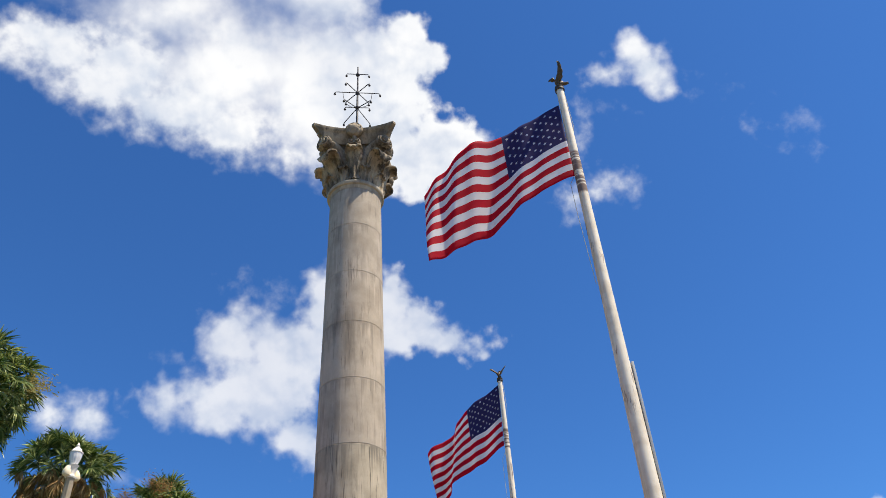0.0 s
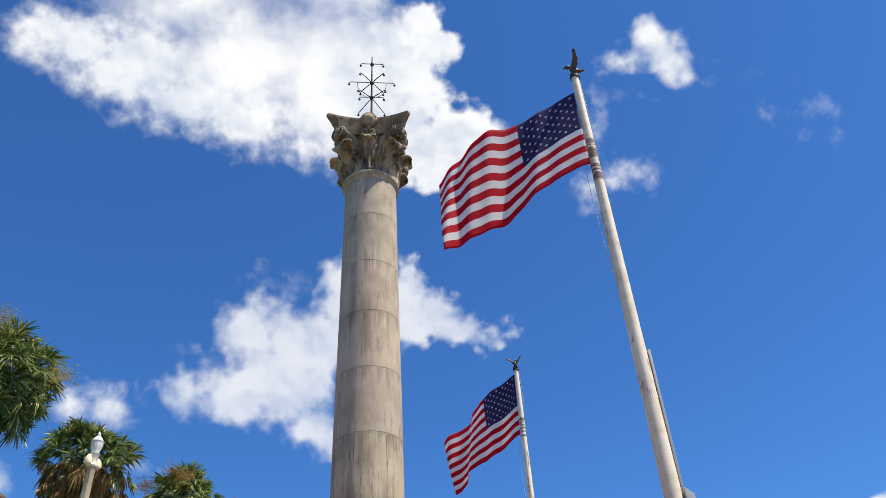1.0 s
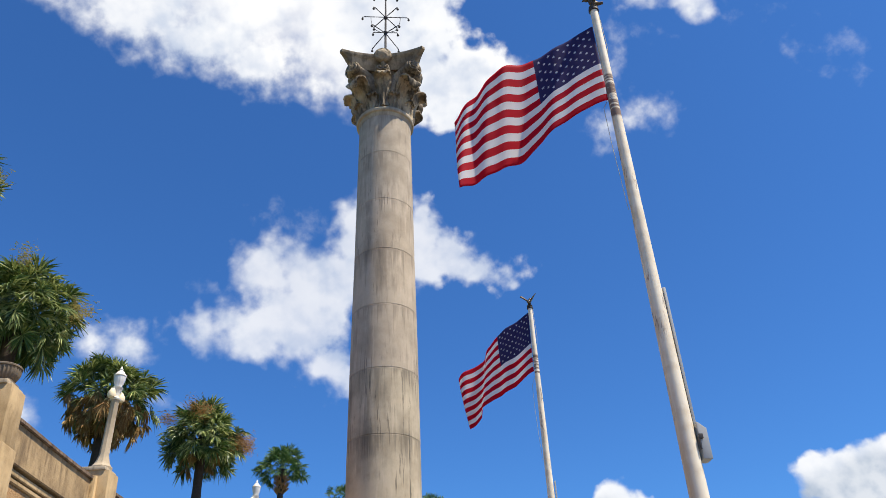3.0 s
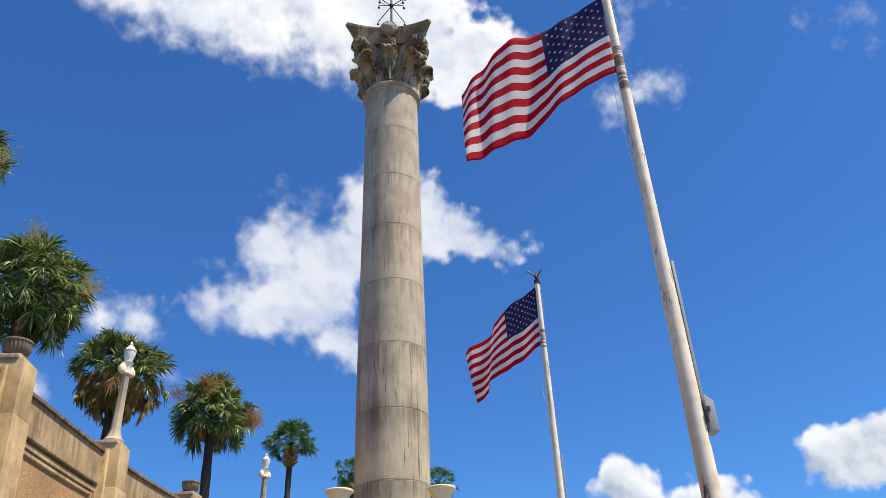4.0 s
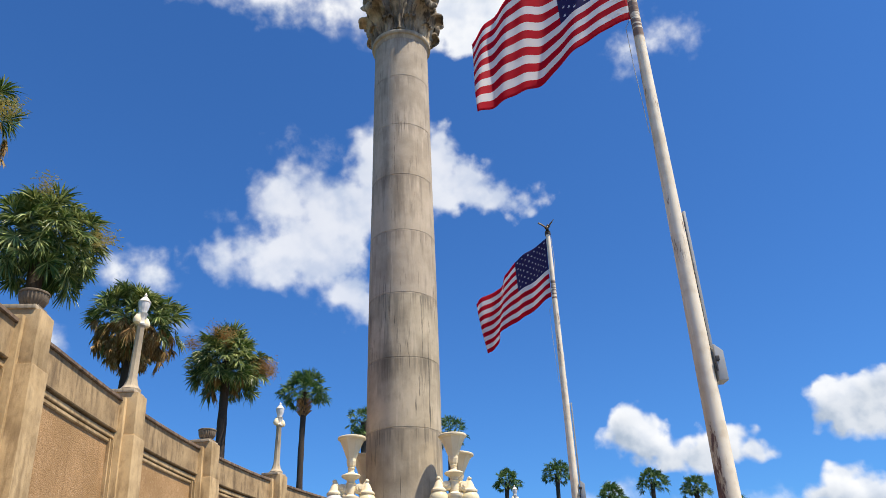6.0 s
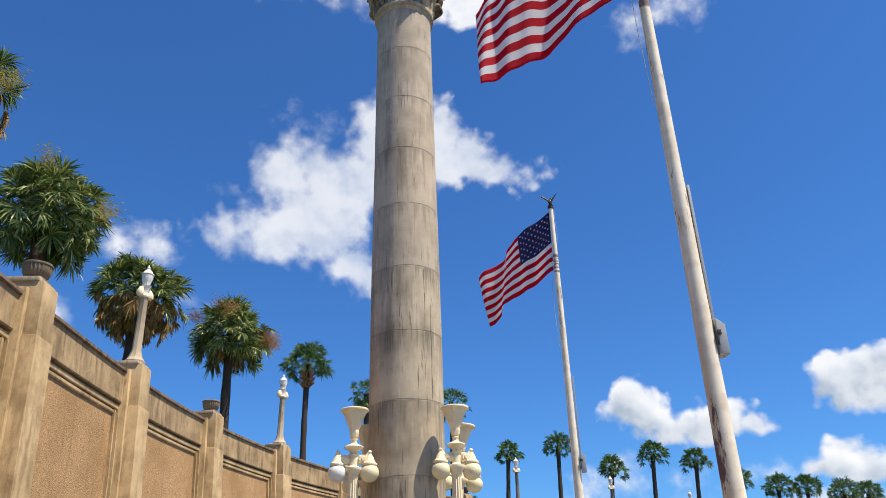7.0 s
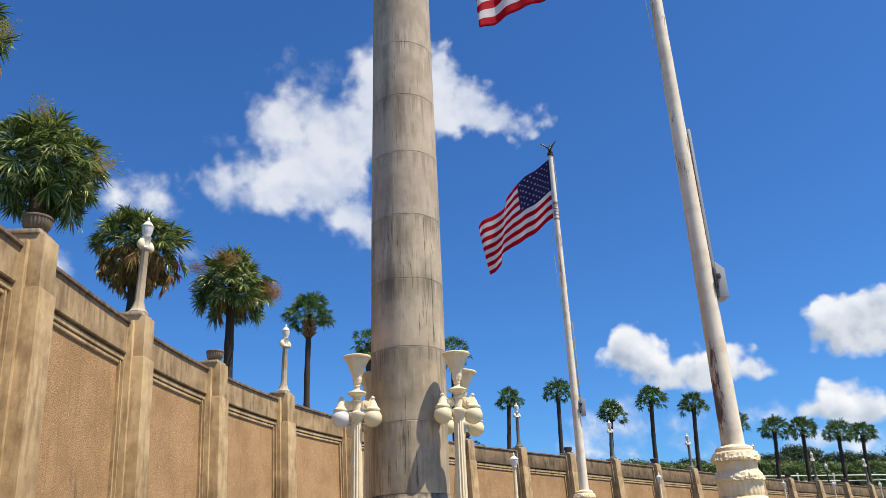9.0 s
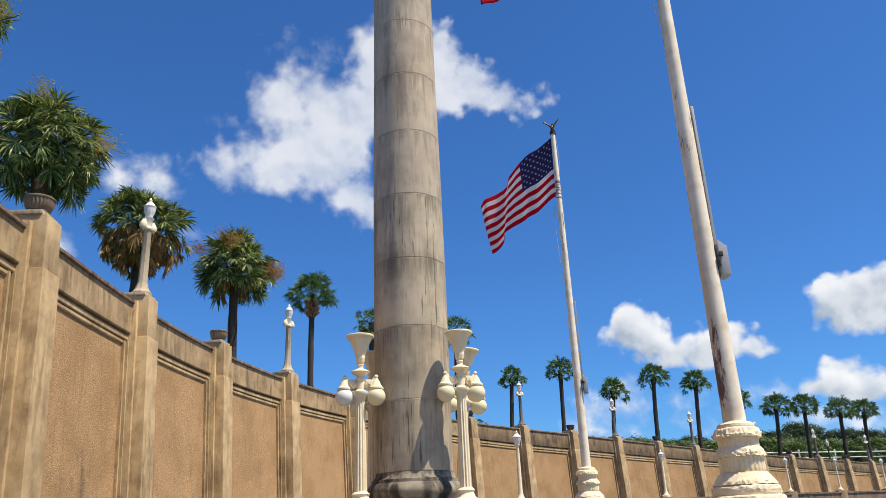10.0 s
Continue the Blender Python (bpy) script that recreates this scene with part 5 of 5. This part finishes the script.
PARAPET = [(3.85, 28.8, 2.30), (12.48, 39.2, 2.58), (21.7, 45.3, 2.76), (25.85, 47.5, 2.78), (30.5, 50.4, 2.82), (34.3, 53.6, 2.85), (39.0, 57.2, 2.85)]
PLAMP = promenade_lamp()
PLAMP.matrix_world = pose(*PARAPET[0][:2], PARAPET[0][2]) @ Matrix.Scale(1.28, 4)
for k, (x, y, z) in enumerate(PARAPET[1:]):
    s = 1.14 if k == 0 else 0.98
    copy_thing(PLAMP, pose(x, y, z)).scale = (s * 0.9, s * 0.9, s)


# one more lamp with a dark post, up on the terrace behind the railing
BACK_LAMP = copy_thing(PLAMP, pose(33.45, 62.0, 4.3))
BACK_LAMP.scale = (0.95, 0.95, 1.42)
tagged(BACK_LAMP, "dark iron lamp post with white globe behind the railing", "street lamp", "promenade lamps")
for ob in BACK_LAMP.children:
    if ob.name.startswith("post"):
        ob.data = ob.data.copy()
        ob.data.materials[0] = M_DARKIRON


def build_parapet():
    par = thing("parapet", (0, 0, 0), "low brown stucco parapet with posts carrying the promenade lamps", "parapet", kind="structure")
    for (x0, y0, z0), (x1, y1, z1) in zip(PARAPET, PARAPET[1:]):
        d = Vector((x1 - x0, y1 - y0))
        n = Vector((d.y, -d.x)).normalized()
        bm = blank()
        for k, (lo, hi, w) in enumerate(((0.0, -0.17, 0.14), (-0.17, -0.08, 0.2))):
            ring = []
            for (x, y, z) in ((x0, y0, z0), (x1, y1, z1)):
                a = lo if k == 0 else z + lo
                ring.append([bm.verts.new((x + n.x * s * w, y + n.y * s * w, zz)) for s, zz in ((-1, a), (1, a), (1, z + hi), (-1, z + hi))])
            for i in range(4):
                bm.faces.new((ring[0][i], ring[0][(i + 1) % 4], ring[1][(i + 1) % 4], ring[1][i]))
            bm.faces.new(ring[0])
            bm.faces.new(ring[1][::-1])
        part("parapet_wall", bm, M_COPING, par)
    for x, y, z in PARAPET:
        bm = blank()
        block(bm, x - 0.26, x + 0.26, y - 0.26, y + 0.26, 0, z, 0.02)
        part("parapet_post", bm, M_BAND, par)


build_parapet()


def build_railing():
    rail = thing("pipe_railing", (0, 0, 4.3), "white pipe railing along the upper road", "railing")
    pts = [Vector((24 + 5 * k, 61.5 + 3.25 * k, 0)) for k in range(9)]
    for z in (1.98, 1.5):
        bm = blank()
        tube(bm, [p + Vector((0, 0, z + 0.17 * k)) for k, p in enumerate(pts)], 0.05 if z > 1.7 else 0.035, 8)
        part("rail", bm, M_WHITEIRON, rail)
    for k, p in enumerate(pts):
        bm = blank()
        tube(bm, [p, p + Vector((0, 0, 2.1 + 0.17 * k))], 0.07, 8)
        ball(bm, p + Vector((0, 0, 2.12 + 0.17 * k)), 0.1, 10)
        part("railing_post", bm, M_WHITEIRON, rail)


build_railing()


def build_tree(at, height, spread, seed, label, mat, clumps=60, name="tree"):
    """Broad-leaved tree: tapered trunk, limbs and many loose leaf clumps."""
    rng = random.Random(seed)
    tree = thing(name, (at[0], at[1], 4.3), label, "tree", "trees behind the wall")
    bm = blank()
    tube(bm, [(0, 0, 0), (0.1, 0, height * 0.25), (0, 0.1, height * 0.55), (0, 0, height * 0.8)], [0.3, 0.24, 0.15, 0.05], 9)
    tips = []
    for k in range(9):
        a, f = k * 2.4, rng.uniform(0.25, 0.7)
        d = Vector((math.cos(a), math.sin(a), 0.7)).normalized()
        p = Vector((0, 0, height * f))
        e = p + d * spread * rng.uniform(0.5, 0.85)
        tube(bm, [p, (p + e) / 2 + Vector((0, 0, 0.2)), e], [0.11, 0.07, 0.02], 6)
        tips.append(e)
    part("trunk", bm, M_TREEBARK, tree)
    verts, faces = [], []
    for k in range(clumps):
        if k < len(tips):
            c = tips[k]
        else:
            th, r = rng.uniform(0, 6.28), spread * math.sqrt(rng.random())
            zz = height * (0.28 + 0.72 * rng.random() ** 0.8)
            limit = spread * (1.05 - 0.75 * max(0, zz / height - 0.55) / 0.45)
            r = min(r, limit)
            c = Vector((r * math.cos(th), r * math.sin(th), zz))
        cr = spread * rng.uniform(0.14, 0.27)
        for _ in range(150):
            d = Vector((rng.gauss(0, 1), rng.gauss(0, 1), rng.gauss(0, 0.8))).normalized()
            p = c + d * cr * rng.uniform(0.55, 1.05)
            a = Vector((rng.gauss(0, 1), rng.gauss(0, 1), rng.gauss(0, 1))).normalized()
            b = a.cross(d).normalized() if a.cross(d).length > 0.01 else Vector((1, 0, 0))
            w = rng.uniform(0.06, 0.13)
            i = len(verts)
            verts += [p - b * w, p + (a - d * a.dot(d)) * w * 0.8, p + b * w, p - (a - d * a.dot(d)) * w * 0.8]
            faces.append((i, i + 1, i + 2, i + 3))
    me = bpy.data.meshes.new("crown")
    me.from_pydata([tuple(v) for v in verts], [], faces)
    me.materials.append(mat)
    ob = new("crown", me)
    ob.parent = tree
    return tree


TREES = [build_tree((42.2, 90.7), 6.3, 3.4, 1, "dark broad-leaved tree behind the hedge", M_TREELEAF, 120),
         build_tree((47.5, 93.7), 7.4, 3.8, 2, "dark broad-leaved tree behind the hedge", M_TREELEAF, 140)]
for k, x, y, s in ((1, 51.5, 92, 0.86), (0, 55.5, 93.4, 1.0), (1, 55.5, 84.5, 0.92), (0, 28.8, 85.3, 0.82), (1, 31.0, 85.0, 0.74),
                   (0, 25.0, 86.4, 0.9), (1, 37, 90, 0.8), (1, 61, 92, 0.95), (0, 67, 90, 1.1)):
    copy_thing(TREES[k], pose(x, y, 4.3, 0, 0, 47 * x)).scale = (s, s, s)


def build_hedge():
    """A long loose hedge behind the upper road, too dense to count."""
    rng = random.Random(9)
    verts, faces = [], []
    line = [Vector(p) for p in ((9.0, 63.5, 8.1), (14.0, 62.5, 8.0), (18.3, 63.5, 7.8), (21.2, 65.0, 7.65), (27.0, 67.5, 7.9),
                                (32.4, 71.0, 8.25), (38.1, 74.9, 8.45), (43.6, 78.8, 8.65), (51.7, 83.3, 8.95), (62.0, 88.5, 9.1))]
    for k in range(1000):
        f = rng.random() * (len(line) - 1)
        p, q = line[int(f)], line[int(f) + 1]
        c = p.lerp(q, f - int(f))
        side = Vector((q.y - p.y, p.x - q.x, 0)).normalized()
        r = rng.uniform(0.35, 0.7)
        top = c.z - r + 0.28 * noise.noise(Vector((f * 6, 0, 0))) + 0.15
        c = c + side * rng.uniform(-1.0, 1.0)
        c.z = top - (top - 4.7) * rng.random() ** 1.8
        for _ in range(120):
            d = Vector((rng.gauss(0, 1), rng.gauss(0, 1), rng.gauss(0, 0.8))).normalized()
            p = c + d * r * rng.uniform(0.6, 1.05)
            a = Vector((rng.gauss(0, 1), rng.gauss(0, 1), rng.gauss(0, 1))).normalized()
            b = a.cross(d)
            if b.length < 0.05:
                continue
            b.normalize()
            e = b.cross(d)
            w = rng.uniform(0.05, 0.11)
            i = len(verts)
            verts += [p - b * w, p + e * w * 0.7, p + b * w, p - e * w * 0.7]
            faces.append((i, i + 1, i + 2, i + 3))
    me = bpy.data.meshes.new("hedge")
    me.from_pydata([tuple(v) for v in verts], [], faces)
    me.materials.append(M_HEDGE)
    tagged(new("hedge", me), "long loose bright green hedge behind the road", "hedge", kind="stuff")


build_hedge()
